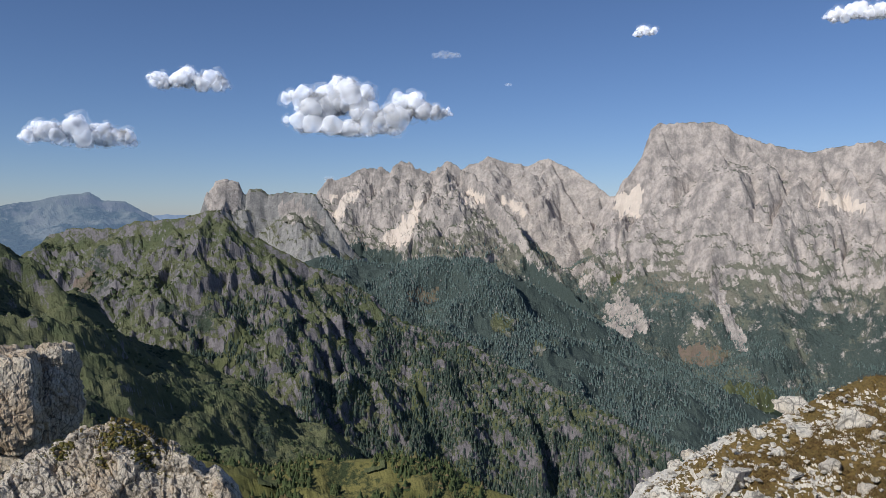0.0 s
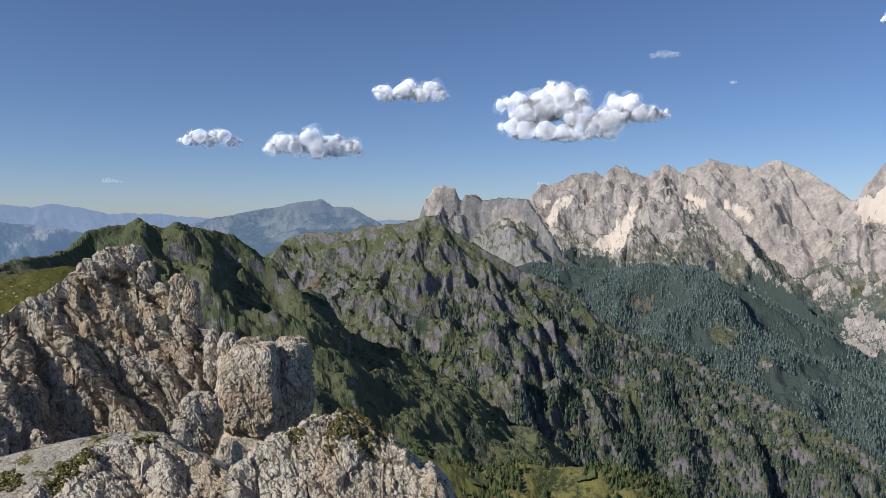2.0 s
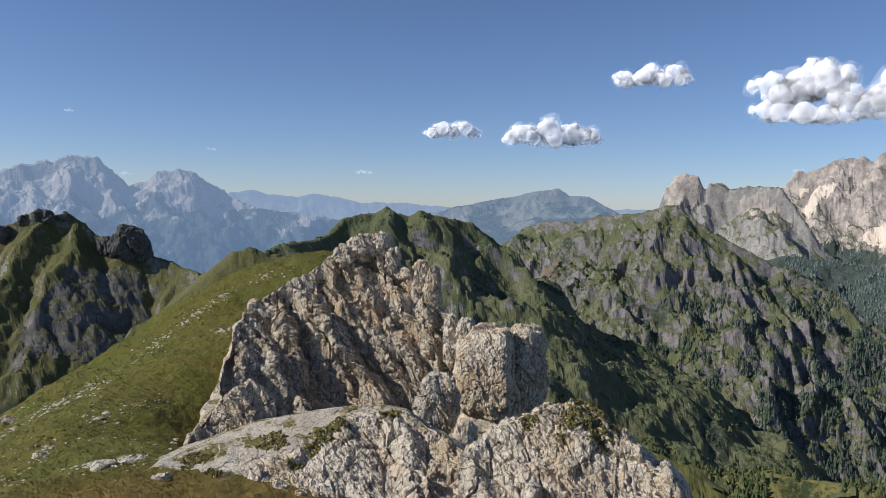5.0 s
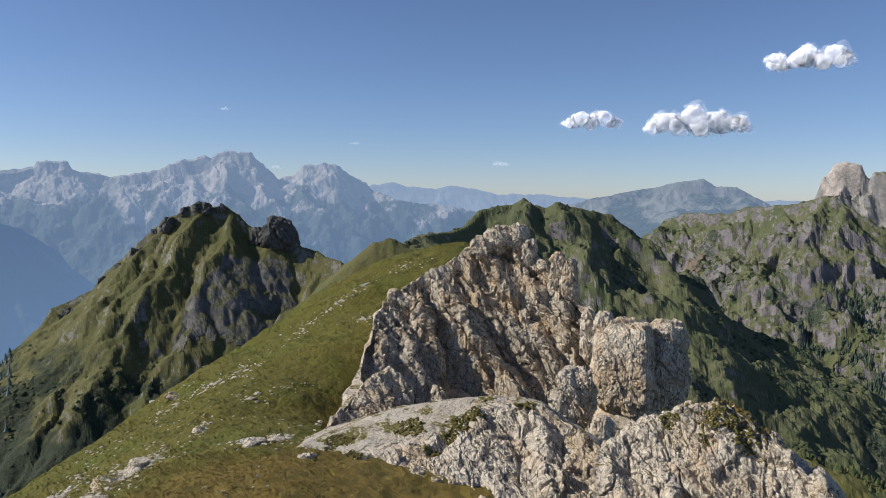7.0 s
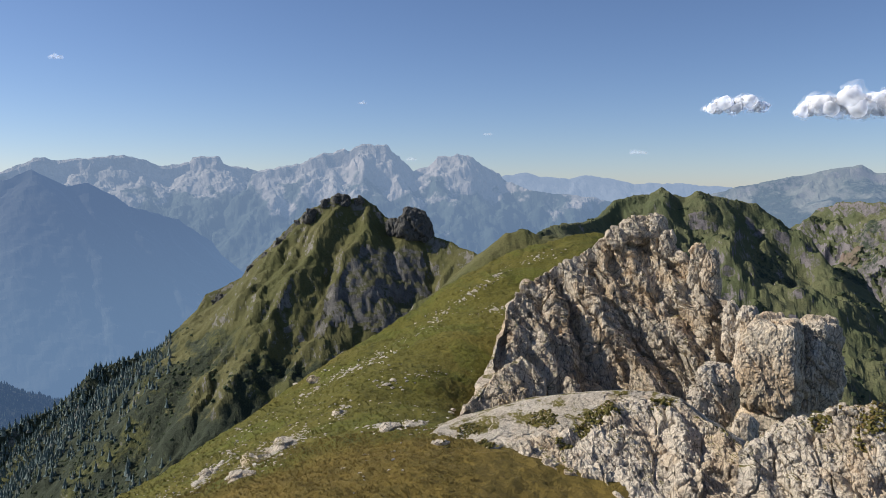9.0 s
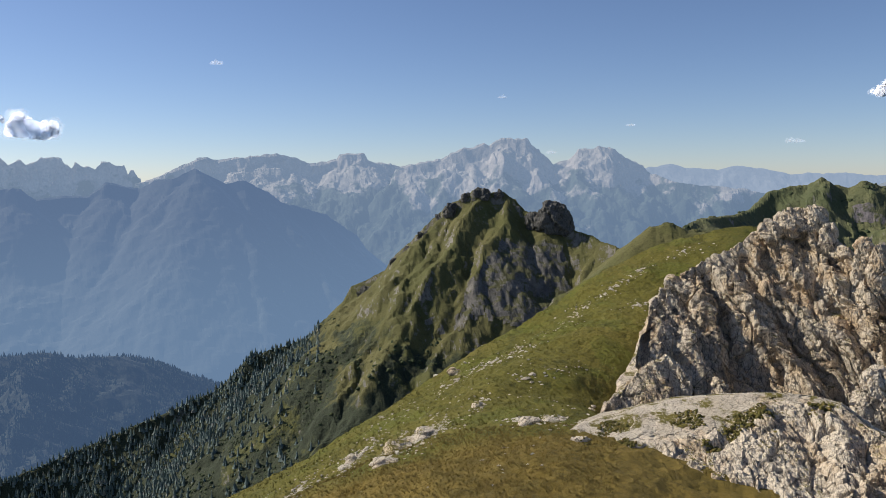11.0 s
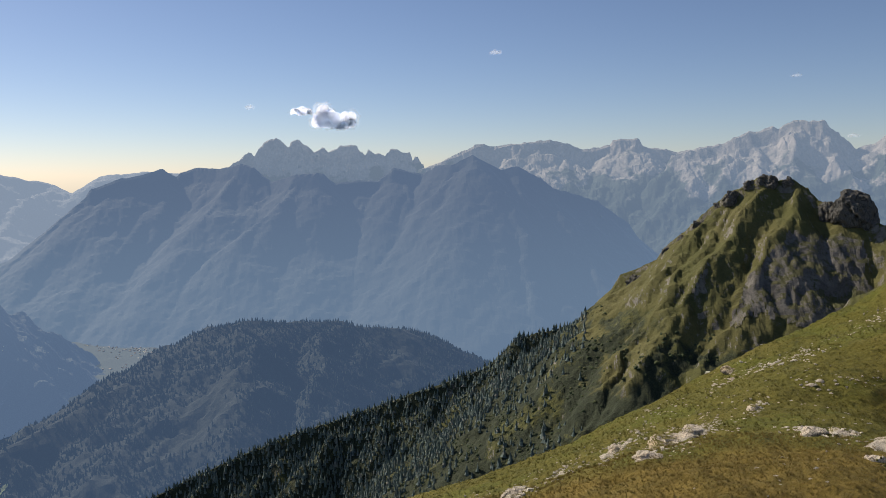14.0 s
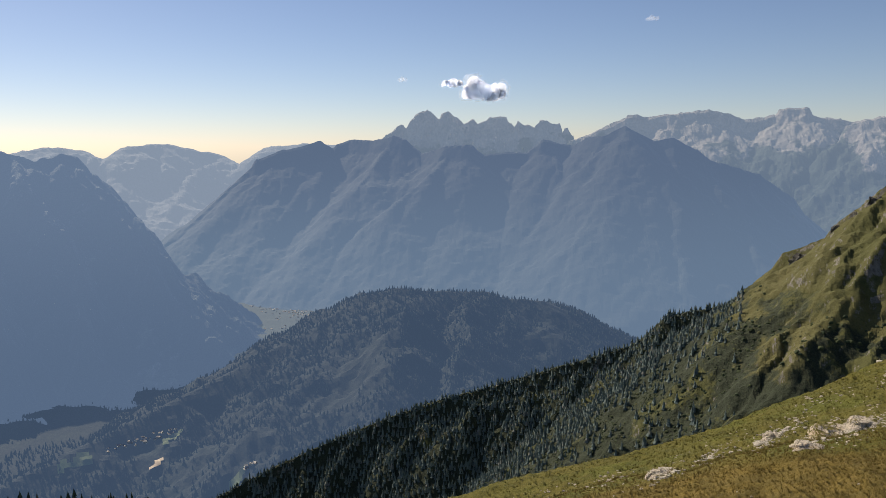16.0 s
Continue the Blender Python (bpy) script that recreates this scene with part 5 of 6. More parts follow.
# how far down its front the shelf is trodden flat, by bearing
TREAD = [(33, 0.9), (40, 0.84), (43, 0.62), (47, 0.52), (50, 0.58), (53, 0.75), (56, 0.9)]
shelf = face("rock_shelf", ROCK, (29.5, 60), [(29.5, -27, 40), (40, -27, 39), (50, -25, 40), (60, -22, 42)],
             [(29.5, -19, 48), (31.1, -17.4, 49), (33.6, -15.9, 51), (35.3, -14.7, 52), (36.9, -14.4, 53), (39.4, -14.4, 53), (42.8, -14.8, 53), (46.2, -15.4, 53), (50.3, -16.7, 52), (52.8, -17.4, 51), (56, -19.4, 48), (60, -22.5, 44)],
             (380, 180), 2.0, 54, 0.7, 0.75, 1.1, 9.0, 0.10, 3.2, TREAD, 0.07, "pale dolomite shelf topped with gravel and tufts", "rock")
knob = face("dolomite_outcrop", ROCK, (14, 31.5), [(14, -27, 38), (31.5, -27, 38)],
            [(14, -20.5, 42), (15, -19, 42), (16, -17.9, 42), (17.1, -17.7, 43), (18.2, -16.7, 44), (20, -15.5, 45), (21.5, -14.4, 46), (23, -14.0, 46), (25.6, -14.7, 46), (27.5, -15.3, 46), (29.5, -16.6, 45), (31.1, -17.7, 44), (31.5, -19, 43)],
            (300, 190), 1.8, 55, 0.85, 0.75, 1.2, 5.0, 0.6, 3.0, 0.95, 0.07, "bright knobbly dolomite outcrop with moss on top", "rock")


# the gravel on top of the shelf, where the path runs
V = FACES["rock_shelf"]
row = np.arange(V.shape[1])[None, :] / 180 + 0.05 * fbm(V.reshape(-1, 3) / 2.0, 3, 90).reshape(V.shape[:2])
az = np.degrees(np.arctan2(-V[..., 0], V[..., 1]))
tread = lerp(az, [c[0] for c in TREAD], [c[1] for c in TREAD]) + 0.10 + 0.10 * fbm(V.reshape(-1, 3) / 0.7, 3, 91).reshape(az.shape)
inside = ((row > tread) & (row < 1.35) & (az > 33.5) & (az < 54)).ravel()
F = grid_faces(*V.shape[:2])
F = F[inside[F].all(1)]
used = np.unique(F)
ids = np.full(len(inside), -1)
ids[used] = np.arange(len(used))
gravel_top = mesh_from("gravel_path", V.reshape(-1, 3)[used] + np.array([0, 0, 0.05]), ids[F], GRAVEL)
gravel_top.parent = shelf
gravel_top.matrix_parent_inverse = Matrix.Translation(-shelf.location)
tagged(gravel_top, "pale trodden gravel")
# the mossy turf on top of the outcrop
W = FACES["dolomite_outcrop"]
row = np.arange(W.shape[1])[None, :] / 190 + 0.12 * fbm(W.reshape(-1, 3) / 0.9, 3, 92).reshape(W.shape[:2])
az = np.degrees(np.arctan2(-W[..., 0], W[..., 1]))
mossy = ((row > 0.93) & (row < 1.3) & (az > 19.5) & (az < 24.5 + 1.5 * np.sin(row * 40))).ravel()
F = grid_faces(*W.shape[:2])
F = F[mossy[F].all(1)]
used = np.unique(F)
ids = np.full(len(mossy), -1)
ids[used] = np.arange(len(used))
cap = mesh_from("moss_cap", W.reshape(-1, 3)[used] + np.array([0, 0, 0.06]), ids[F], TURF)
cap.parent = knob
cap.matrix_parent_inverse = Matrix.Translation(-knob.location)
tagged(cap, "brown-green mossy turf")
# loose gravel and shards on the tread
rng = np.random.default_rng(15)
spots = rng.choice(np.nonzero(inside)[0], 1500, replace=False)
GRIT = V.reshape(-1, 3)[spots] + rng.normal(0, 0.1, (1500, 3)) * [1, 1, 0]



# ---- the stony shoulder beside the summit ----
def shoulder_end(m):
    a, b, c = m.noise(0.7, 6, 0.65), m.noise(3.0, 7, 0.72), m.noise(16.0, 6, 0.75)
    turf = m.mix(m.span(b, 0.38, 0.62), (0.22, 0.142, 0.045), (0.155, 0.108, 0.034))
    turf = m.mix(m.span(c, 0.5, 0.36, 0, 0.7), turf, (0.085, 0.06, 0.022))
    turf = m.mix(m.span(c, 0.52, 0.7, 0, 0.7), turf, (0.31, 0.21, 0.08))
    stone = m.mix(m.span(b, 0.42, 0.6), (0.80, 0.735, 0.63), (0.70, 0.635, 0.53))
    stone = m.mix(m.span(b, 0.44, 0.32, 0, 0.8), stone, (0.34, 0.31, 0.26))
    stone = m.mix(m.span(c, 0.42, 0.30, 0, 0.6), stone, (0.36, 0.32, 0.27))
    f = m.math("ADD", m.math("MULTIPLY", m.math("ADD", m.axis(2, False), 3.95), 0.22), m.math("MULTIPLY", m.math("SUBTRACT", a, 0.5), 2.4))
    f = m.math("ADD", f, m.math("MULTIPLY", m.math("SUBTRACT", m.axis(2), 0.8), 0.5))
    col = m.mix(m.span(f, 0.02, 0.09), stone, turf)
    return m.end(col, 0.95, m.math("ADD", b, m.math("MULTIPLY", c, 0.35)), 0.08, 1.0)


shoulder = face("stony_shoulder", shoulder_end(Mat("stony_brown_turf")), (-42, -13), [(-42, -30, 9), (-13, -30, 11)],
                [(-42, -6.5, 22), (-36, -8, 21), (-29.8, -9.8, 20), (-27.7, -10.6, 20), (-25.4, -12.2, 19), (-23.3, -13.7, 18), (-20.8, -14.8, 17.5), (-19.7, -15.7, 17), (-17.5, -17.5, 16.5), (-14.4, -19.7, 16), (-13, -21, 15.5)],
                (340, 230), 0.7, 56, 1.0, 0.42, 0.0, 5.0, 1.0, 4.0, 0.95, 0.07, "brown turf shoulder strewn with white stones", "slope")

# ---- loose stones ----
def stone_shape(seed, sub):
    """A broken stone: flat sides, blunt edges, lower than wide."""
    v, f = BALLS[sub]
    r = np.random.default_rng(seed)
    p = v * np.array([0.5, 0.40, 0.30])
    for k in range(14):
        n = r.normal(size=3)
        n /= np.linalg.norm(n)
        lim = np.abs(n * np.array([0.5, 0.40, 0.30])).sum() * r.uniform(0.27, 0.42)
        p = p - np.maximum(p @ n - lim, 0)[:, None] * n
    p = p + v * (0.05 * ridged(p * 5 + seed * 7, 4, seed))[:, None]
    return p, f


def stone_mesh(seed, sub):
    p, f = stone_shape(seed, sub)
    me = bpy.data.meshes.new("stone")
    me.from_pydata(p.tolist(), [], f.tolist())
    me.materials.append(STONE)
    return me


STONES = [stone_mesh(k + 3, 4) for k in range(8)]
rng = np.random.default_rng(5)


def stone(place, size, label, group):
    ob = new("stone", STONES[int(rng.integers(len(STONES)))])
    s = size * rng.uniform(0.85, 1.15, 3)
    ob.matrix_world = Matrix.LocRotScale(Vector(place), Euler((rng.uniform(-0.35, 0.35), rng.uniform(-0.35, 0.35), rng.uniform(0, 6.28))), Vector(s))
    return tagged(ob, label, "stone", group)


# big ones by name of place, then many by chance
V = FACES["stony_shoulder"]
az = np.degrees(np.arctan2(-V[..., 0], V[..., 1]))
el = np.degrees(np.arctan2(V[..., 2] - EYE, np.hypot(V[..., 0], V[..., 1])))


def on_shoulder(b, e):
    k = np.argmin((az - b) ** 2 + (el - e) ** 2)
    return V.reshape(-1, 3)[k]


for b, e, s in ((-24.6, -12.7, 1.3), (-28.2, -13.2, 1.1), (-29.4, -13.8, 0.5), (-20.2, -15.3, 0.8), (-22.4, -14.6, 0.7), (-25.3, -14.2, 0.8), (-26.8, -14.6, 0.45), (-24.4, -16.9, 0.8), (-26.9, -16.0, 0.7), (-28.9, -17.2, 0.6), (-27.2, -18.8, 0.6), (-25.8, -19.2, 0.5), (-23.6, -15.6, 0.6), (-20.9, -17.6, 1.2), (-19.4, -18.4, 0.9), (-22.6, -19.0, 0.9)):
    stone(on_shoulder(b, e), s * 0.8, "large white limestone block set in brown turf", "blocks on the shoulder")
ok = np.nonzero(((az > -34) & (az < -15) & (el > -24) & (el < -9)).ravel())[0]
pick = rng.choice(ok, 1500, replace=False)
P = V.reshape(-1, 3)[pick]
w = fbm(P / 1.1, 3, 81) + 0.35 * (-3.6 - P[:, 2])
P = P[np.argsort(-w)]
for p in P[:120]:
    stone(p, rng.uniform(0.12, 1.0) ** 2 * 0.5 + 0.16, "small white limestone stone on brown turf", "stones on the shoulder")
SHARD = stone_shape(77, 1)
P2 = P[:1300]
scatter("gravel", P2 + rng.normal(0, 0.12, P2.shape) * [1, 1, 0.2], rng.uniform(0.07, 0.22, len(P2)), SHARD, STONE, rng, "loose white gravel on the shoulder", "gravel")

scatter("path_gravel", GRIT, rng.uniform(0.03, 0.05, len(GRIT)) / rng.uniform(0.2, 1.0, len(GRIT)), SHARD, STONE, rng, "loose pale gravel on the trodden shelf", "gravel")

# stones on the meadow, in bands and clusters
SMALL = []
LABEL, GROUP = "pale limestone boulder lying in the meadow", "boulders on the meadow"
for b0, e0, b1, e1, count, s0, s1, wide in (
        (67.8, -20.4, 63.0, -17.6, 16, 0.4, 1.0, 0.45), (60.7, -16.3, 59.0, -15.6, 8, 0.5, 1.3, 0.3), (70.4, -20.2, 67.8, -18.4, 12, 0.4, 1.2, 0.25), (78.4, -23.6, 76.4, -22.4, 10, 0.5, 1.5, 0.5),
        (60.4, -13.6, 55.8, -11.8, 26, 0.4, 1.3, 0.35), (58.4, -17.6, 53.6, -16.9, 18, 0.5, 1.3, 0.25), (54.2, -10.2, 48.6, -6.6, 18, 0.4, 1.1, 0.35), (48.0, -6.0, 43, -4.4, 12, 0.4, 1.2, 0.3),
        (72, -20.6, 66, -17.4, 16, 0.2, 0.6, 0.7), (64, -16.2, 56, -13.2, 18, 0.2, 0.6, 0.9), (76, -22.6, 71, -20.4, 16, 0.3, 0.8, 0.5), (57.5, -14.6, 52, -13.2, 14, 0.3, 0.9, 0.5), (86, -24.8, 79, -23.0, 10, 0.3, 0.9, 0.4),
        (63.5, -13.9, 60.5, -13.0, 6, 0.6, 1.3, 0.15), (52.2, -16.6, 51.6, -16.0, 3, 0.8, 1.4, 0.1)):
    small = s0 <= 0.3
    for k in range(count * (2 if small else 1)):
        t = rng.uniform()
        p = land_at(b0 + (b1 - b0) * t + rng.normal(0, wide), e0 + (e1 - e0) * t + rng.normal(0, wide * 0.45))
        if small:
            SMALL.append(p)
        else:
            stone(p + (0, 0, 0.0), rng.uniform(s0, s1) * rng.uniform(0.25, 0.6), LABEL, GROUP)
scatter("meadow_stones", np.array(SMALL), rng.uniform(0.12, 0.36, len(SMALL)), stone_shape(78, 2), TURF_STONE, rng, "small pale limestone stones lying in the turf", "stones")

# patches of broken rock in the turf: bearing, rise, length, width, tilt of the patch, count
RUBBLE, SIZES = [], []
for b, e, lw, ww, turn, n in ((65.2, -18.5, 3.6, 0.8, 24, 420), (63.4, -17.8, 1.5, 0.5, 24, 120), (60.1, -16.1, 1.0, 0.45, 50, 90), (68.9, -19.2, 1.9, 0.5, 40, 150), (70.2, -20.1, 1.1, 0.4, 35, 70), (57.2, -17.1, 2.2, 0.3, 8, 120), (54.3, -17.1, 1.3, 0.4, 4, 110),
                              (59.6, -13.3, 2.6, 0.5, 26, 150), (57.2, -12.2, 2.2, 0.6, 28, 140), (61.9, -14.3, 2.2, 0.6, 30, 90), (53.0, -9.5, 2.4, 0.5, 32, 130), (50.6, -7.8, 2.2, 0.6, 36, 130), (48.6, -6.4, 1.6, 0.5, 36, 90), (45.6, -5.0, 2.0, 0.4, 24, 90), (48.6, -8.8, 2.0, 0.35, 12, 110), (47.2, -9.9, 1.4, 0.5, 10, 90),
                              (76.8, -22.8, 2.0, 0.7, 35, 160), (73.6, -21.4, 1.6, 0.4, 30, 60), (80.5, -23.6, 2.0, 0.5, 25, 60), (62.6, -16.4, 3.5, 1.2, 20, 60), (56.5, -14.2, 4.0, 1.2, 20, 70), (66.5, -16.6, 3.0, 0.8, 26, 60)):
    u, w = rng.normal(0, 0.5, n), rng.normal(0, 0.5, n)
    t = radians(turn)
    for du, dw in zip(u, w):
        RUBBLE.append(land_at(b - (du * lw * math.cos(t) - dw * ww * math.sin(t)), e + du * lw * math.sin(t) + dw * ww * math.cos(t)))
        SIZES.append(0.07 + 0.42 * rng.uniform() ** 3 * math.exp(-abs(du) - abs(dw)) * 1.6)
scatter("rubble", np.array(RUBBLE) - np.array([0, 0, 0.03]), np.array(SIZES), stone_shape(79, 2), TURF_STONE, rng, "broken pale limestone rubble lying in the turf", "rubble", wide=(1.0, 2.4))

# rock showing through the turf
for k, (b, e, w) in enumerate(((65.6, -18.9, 4.2), (63.8, -18.0, 3.2), (67.2, -20.0, 2.6), (76.9, -23.0, 2.6), (69.4, -19.6, 2.2), (60.0, -16.1, 2.0), (56.3, -17.2, 2.2), (54.6, -17.1, 2.6), (61.9, -13.6, 2.4))):
    p = land_at(b, e)
    lump("outcrop", ROCK, p + (0, 0, -0.25), (w, w * 0.75, 0.8), b + 90, 8, 300 + k, 5, 0.5, 1.0, 0.6, None, "pale low rock outcrop breaking through turf", "rock")

# small stones and tufts over the slope
k = 5200
b = rng.uniform(44, 92, k)
d = np.sqrt(rng.uniform(34 ** 2, 112 ** 2, k))
x, y = -d * np.sin(np.radians(b)), d * np.cos(np.radians(b))
z = turf_height(x, y)
P = np.stack([x, y, z], 1)
w = fbm(P / 6, 3, 83)
P3 = P[(w > 0.45)][:420]
scatter("pebbles", P3, rng.uniform(0.12, 0.36, len(P3)), SHARD, TURF_STONE, rng, "small pale stones scattered through the turf", "stones")


def tuft_shape():
    v, f = [], []
    for i in range(7):
        a = i * 0.9
        c, s, l = math.cos(a), math.sin(a), 0.35 + 0.12 * (i % 3)
        o = len(v)
        v += [(0.12 * c - 0.06 * s, 0.12 * s + 0.06 * c, 0), (0.12 * c + 0.06 * s, 0.12 * s - 0.06 * c, 0), ((0.12 + l) * c, (0.12 + l) * s, 0.75 + 0.25 * (i % 2))]
        f.append((o, o + 1, o + 2))
    return np.array(v), np.array(f)


DRY = needles("dry_grass", (0.18, 0.134, 0.032), (0.27, 0.20, 0.064), (0.135, 0.115, 0.027))
HEATH = needles("brown_heath", (0.13, 0.08, 0.03), (0.20, 0.125, 0.045), (0.10, 0.085, 0.025))
LUSH = needles("green_grass", (0.115, 0.11, 0.022), (0.165, 0.145, 0.034), (0.23, 0.19, 0.06))
TUFT = tuft_shape()
k = 11000
b = rng.uniform(50, 92, k)
d = np.sqrt(rng.uniform(34 ** 2, 53 ** 2, k))
x, y = -d * np.sin(np.radians(b)), d * np.cos(np.radians(b))
P = np.stack([x, y, turf_height(x, y)], 1)
scatter("dry_grass_tufts", P, rng.uniform(0.08, 0.2, k), TUFT, DRY, rng, "dry brown alpine grass tufts on the near slope", "grass")
k = 15000
b = rng.uniform(42, 90, k)
d = np.sqrt(rng.uniform(52 ** 2, 112 ** 2, k))
x, y = -d * np.sin(np.radians(b)), d * np.cos(np.radians(b))
P = np.stack([x, y, turf_height(x, y)], 1)
scatter("meadow_grass_tufts", P, rng.uniform(0.08, 0.26, k), TUFT, LUSH, rng, "green alpine grass tufts on the meadow", "grass")
V3 = FACES["stony_shoulder"].reshape(-1, 3)
m2 = np.nonzero((fbm(V3 / 1.4, 3, 84) + 0.3 * (V3[:, 2] + 2.6) > 0.25) & (np.degrees(np.arctan2(-V3[:, 0], V3[:, 1])) > -36))[0]
m2 = rng.choice(m2, min(6000, len(m2)), replace=False)
scatter("shoulder_grass_tufts", V3[m2], rng.uniform(0.03, 0.09, len(m2)), TUFT, HEATH, rng, "dry brown grass and heath on the shoulder", "grass")

# cushions of low scrub on the rocks
CUSHION = needles("cushion_leaves", (0.085, 0.08, 0.022), (0.14, 0.115, 0.03), (0.18, 0.12, 0.04))


CUSHIONS = []


def cushion(name, b, e, w):
    V = FACES[name]
    a = np.degrees(np.arctan2(-V[..., 0], V[..., 1]))
    l = np.degrees(np.arctan2(V[..., 2] - EYE, np.hypot(V[..., 0], V[..., 1])))
    i = np.argmin((a - b) ** 2 + (l - e) ** 2)
    c = V.reshape(-1, 3)[i]
    near = np.nonzero(np.hypot(*(V.reshape(-1, 3) - c)[:, :2].T) < w * (0.75 + 0.4 * fbm(V.reshape(-1, 3) / 0.6, 2, 88)))[0]
    near = rng.choice(near, min(len(near), int(150 * w * w) + 50))
    p = V.reshape(-1, 3)[near] + rng.normal(0, 0.05, (len(near), 3))
    CUSHIONS.append(p)


for name, b, e, w in (("rock_shelf", 45.0, -16.6, 1.2), ("rock_shelf", 41.0, -16.0, 1.1), ("rock_shelf", 40.0, -15.6, 0.7), ("rock_shelf", 42.0, -17.3, 0.9), ("rock_shelf", 36.6, -15.2, 0.8), ("rock_shelf", 50.6, -17.6, 1.2), ("rock_shelf", 51.5, -19.2, 1.3), ("rock_shelf", 49.5, -18.6, 0.9), ("rock_shelf", 43.6, -18.6, 0.6),
                      ("dolomite_outcrop", 22.6, -14.8, 0.9), ("dolomite_outcrop", 21.4, -15.8, 1.0), ("dolomite_outcrop", 26.2, -15.6, 0.6), ("dolomite_outcrop", 20.4, -17.0, 0.6), ("dolomite_outcrop", 23.6, -16.2, 0.6)):
    cushion(name, b, e, w)
P = np.concatenate(CUSHIONS)
scatter("cushion_plants", P, rng.uniform(0.08, 0.18, len(P)), BUSH, CUSHION, rng, "low dark green cushion shrubs on pale rock", "shrubs")

# dark rocks along the crest of the green peak
for k, (b, e, d, w, h) in enumerate(((54.6, -2.7, 693, 24, 26), (55.3, -2.8, 692, 14, 20), (53.9, -3.0, 692, 14, 22), (56.2, -2.9, 698, 12, 16), (62.0, -2.0, 720, 15, 12), (62.8, -2.8, 723, 13, 13), (64.0, -4.1, 728, 16, 15), (65.2, -5.4, 733, 15, 17), (66.0, -6.5, 737, 20, 24), (66.8, -7.4, 740, 17, 18), (59.9, -0.8, 719, 15, 9), (58.6, -0.9, 718, 9, 7), (61.0, -1.1, 720, 9, 9), (68.4, -8.0, 748, 15, 14))):
    lump("rock_spire", DARKROCK, spot(b, e, d), (w, w * 0.8, h * 1.1), b + 40 * math.sin(k * 3.7), 14 * math.sin(k * 2.1), 400 + k, 4, 0.42, w * 0.5, 1.3, bpy.data.objects["green_peak"], "dark jagged rock spire")

# ---- village houses in the valley ----
PLASTER = Mat("white_plaster").end((0.8, 0.79, 0.76), 0.8)
TILES = Mat("grey_roof").end((0.55, 0.52, 0.49), 0.8)


def house():
    ob = new("house", None)
    bm = bmesh.new()
    bmesh.ops.create_cube(bm, size=1, matrix=Matrix.Diagonal((9, 11, 6, 1)))
    bmesh.ops.translate(bm, verts=bm.verts, vec=(0, 0, 3))
    me = bpy.data.meshes.new("wall")
    bm.to_mesh(me)
    bm.free()
    me.materials.append(PLASTER)
    new("wall", me).parent = ob
    me = bpy.data.meshes.new("roof")
    v = [(-5.2, -6, 5.6), (5.2, -6, 5.6), (5.2, 6, 5.6), (-5.2, 6, 5.6), (0, -6, 8.8), (0, 6, 8.8)]
    me.from_pydata(v, [], [(0, 1, 4), (2, 3, 5), (1, 2, 5, 4), (3, 0, 4, 5), (0, 3, 2, 1)])
    me.materials.append(TILES)
    new("roof", me).parent = ob
    return tagged(ob, "small white gabled house in the valley village", "house", "village houses")


first = house()
spots = []
# rows of houses: both ends by bearing and rise, spread, owner, count
for b0, e0, b1, e1, w, owner, count in ((117.8, -20.15, 113.0, -19.45, 0.10, "backdrop_wooded_hill", 34), (108.4, -22.5, 106.8, -21.9, 0.08, "backdrop_wooded_hill", 9), (107.4, -10.8, 102.6, -12.2, 0.35, None, 170), (109.6, -12.9, 105.0, -13.0, 0.12, None, 16), (-22.8, -12.6, -22.3, -12.6, 0.1, "limestone_peak", 4)):
    for k in range(count):
        u = rng.uniform()
        bb, ee = b0 + (b1 - b0) * u + rng.normal(0, w), e0 + (e1 - e0) * u + rng.normal(0, w)
        if owner:
            d = np.linspace(900, 3400, 900)
            z, _ = on_land(owner, np.full(900, bb), d)
            l = np.degrees(np.arctan2(z - EYE, d))
            i = np.nonzero(l >= ee)[0]
            i = i[0] if len(i) else int(np.argmax(l))
            spots.append((-d[i] * math.sin(radians(bb)), d[i] * math.cos(radians(bb)), z[i] - 0.5))
        else:
            d = (-588 - EYE) / math.tan(radians(ee))
            x, y = -d * math.sin(radians(bb)), d * math.cos(radians(bb))
            spots.append((x, y, float(vale_height(np.array([x]), np.array([y]))[0]) - 0.5))
first.matrix_world = pose(*spots[0]) @ Matrix.Scale(0.65, 4)
for p in spots[1:]:
    copy_thing(first, pose(*p, 0, 0, rng.uniform(0, 180)) @ Matrix.Scale(rng.uniform(0.5, 0.8), 4))

# ---- clouds ----
def vapour(name, alpha, through_light=0.8):
    m = Mat(name)
    m.end((0.88, 0.88, 0.89), 1.0)
    m.b.inputs["Specular IOR Level"].default_value = 0.0
    t = m.t
    thru, mix, clear, veil = (t.nodes.new("ShaderNode" + n) for n in ("BsdfTranslucent", "AddShader", "BsdfTransparent", "MixShader"))
    thru.inputs[0].default_value = (through_light, through_light, through_light * 1.03, 1)
    veil.inputs[0].default_value = alpha
    t.links.new(m.b.outputs[0], mix.inputs[0])
    t.links.new(thru.outputs[0], mix.inputs[1])
    t.links.new(clear.outputs[0], veil.inputs[1])
    t.links.new(mix.outputs[0], veil.inputs[2])
    t.links.new(veil.outputs[0], t.nodes["Material Output"].inputs[0])
    return m.m


VAPOUR, LIGHT, THIN = vapour("cloud_vapour", 0.4, 0.68), vapour("small_cloud_vapour", 0.36, 0.85), vapour("thin_cloud_vapour", 0.08, 0.7)


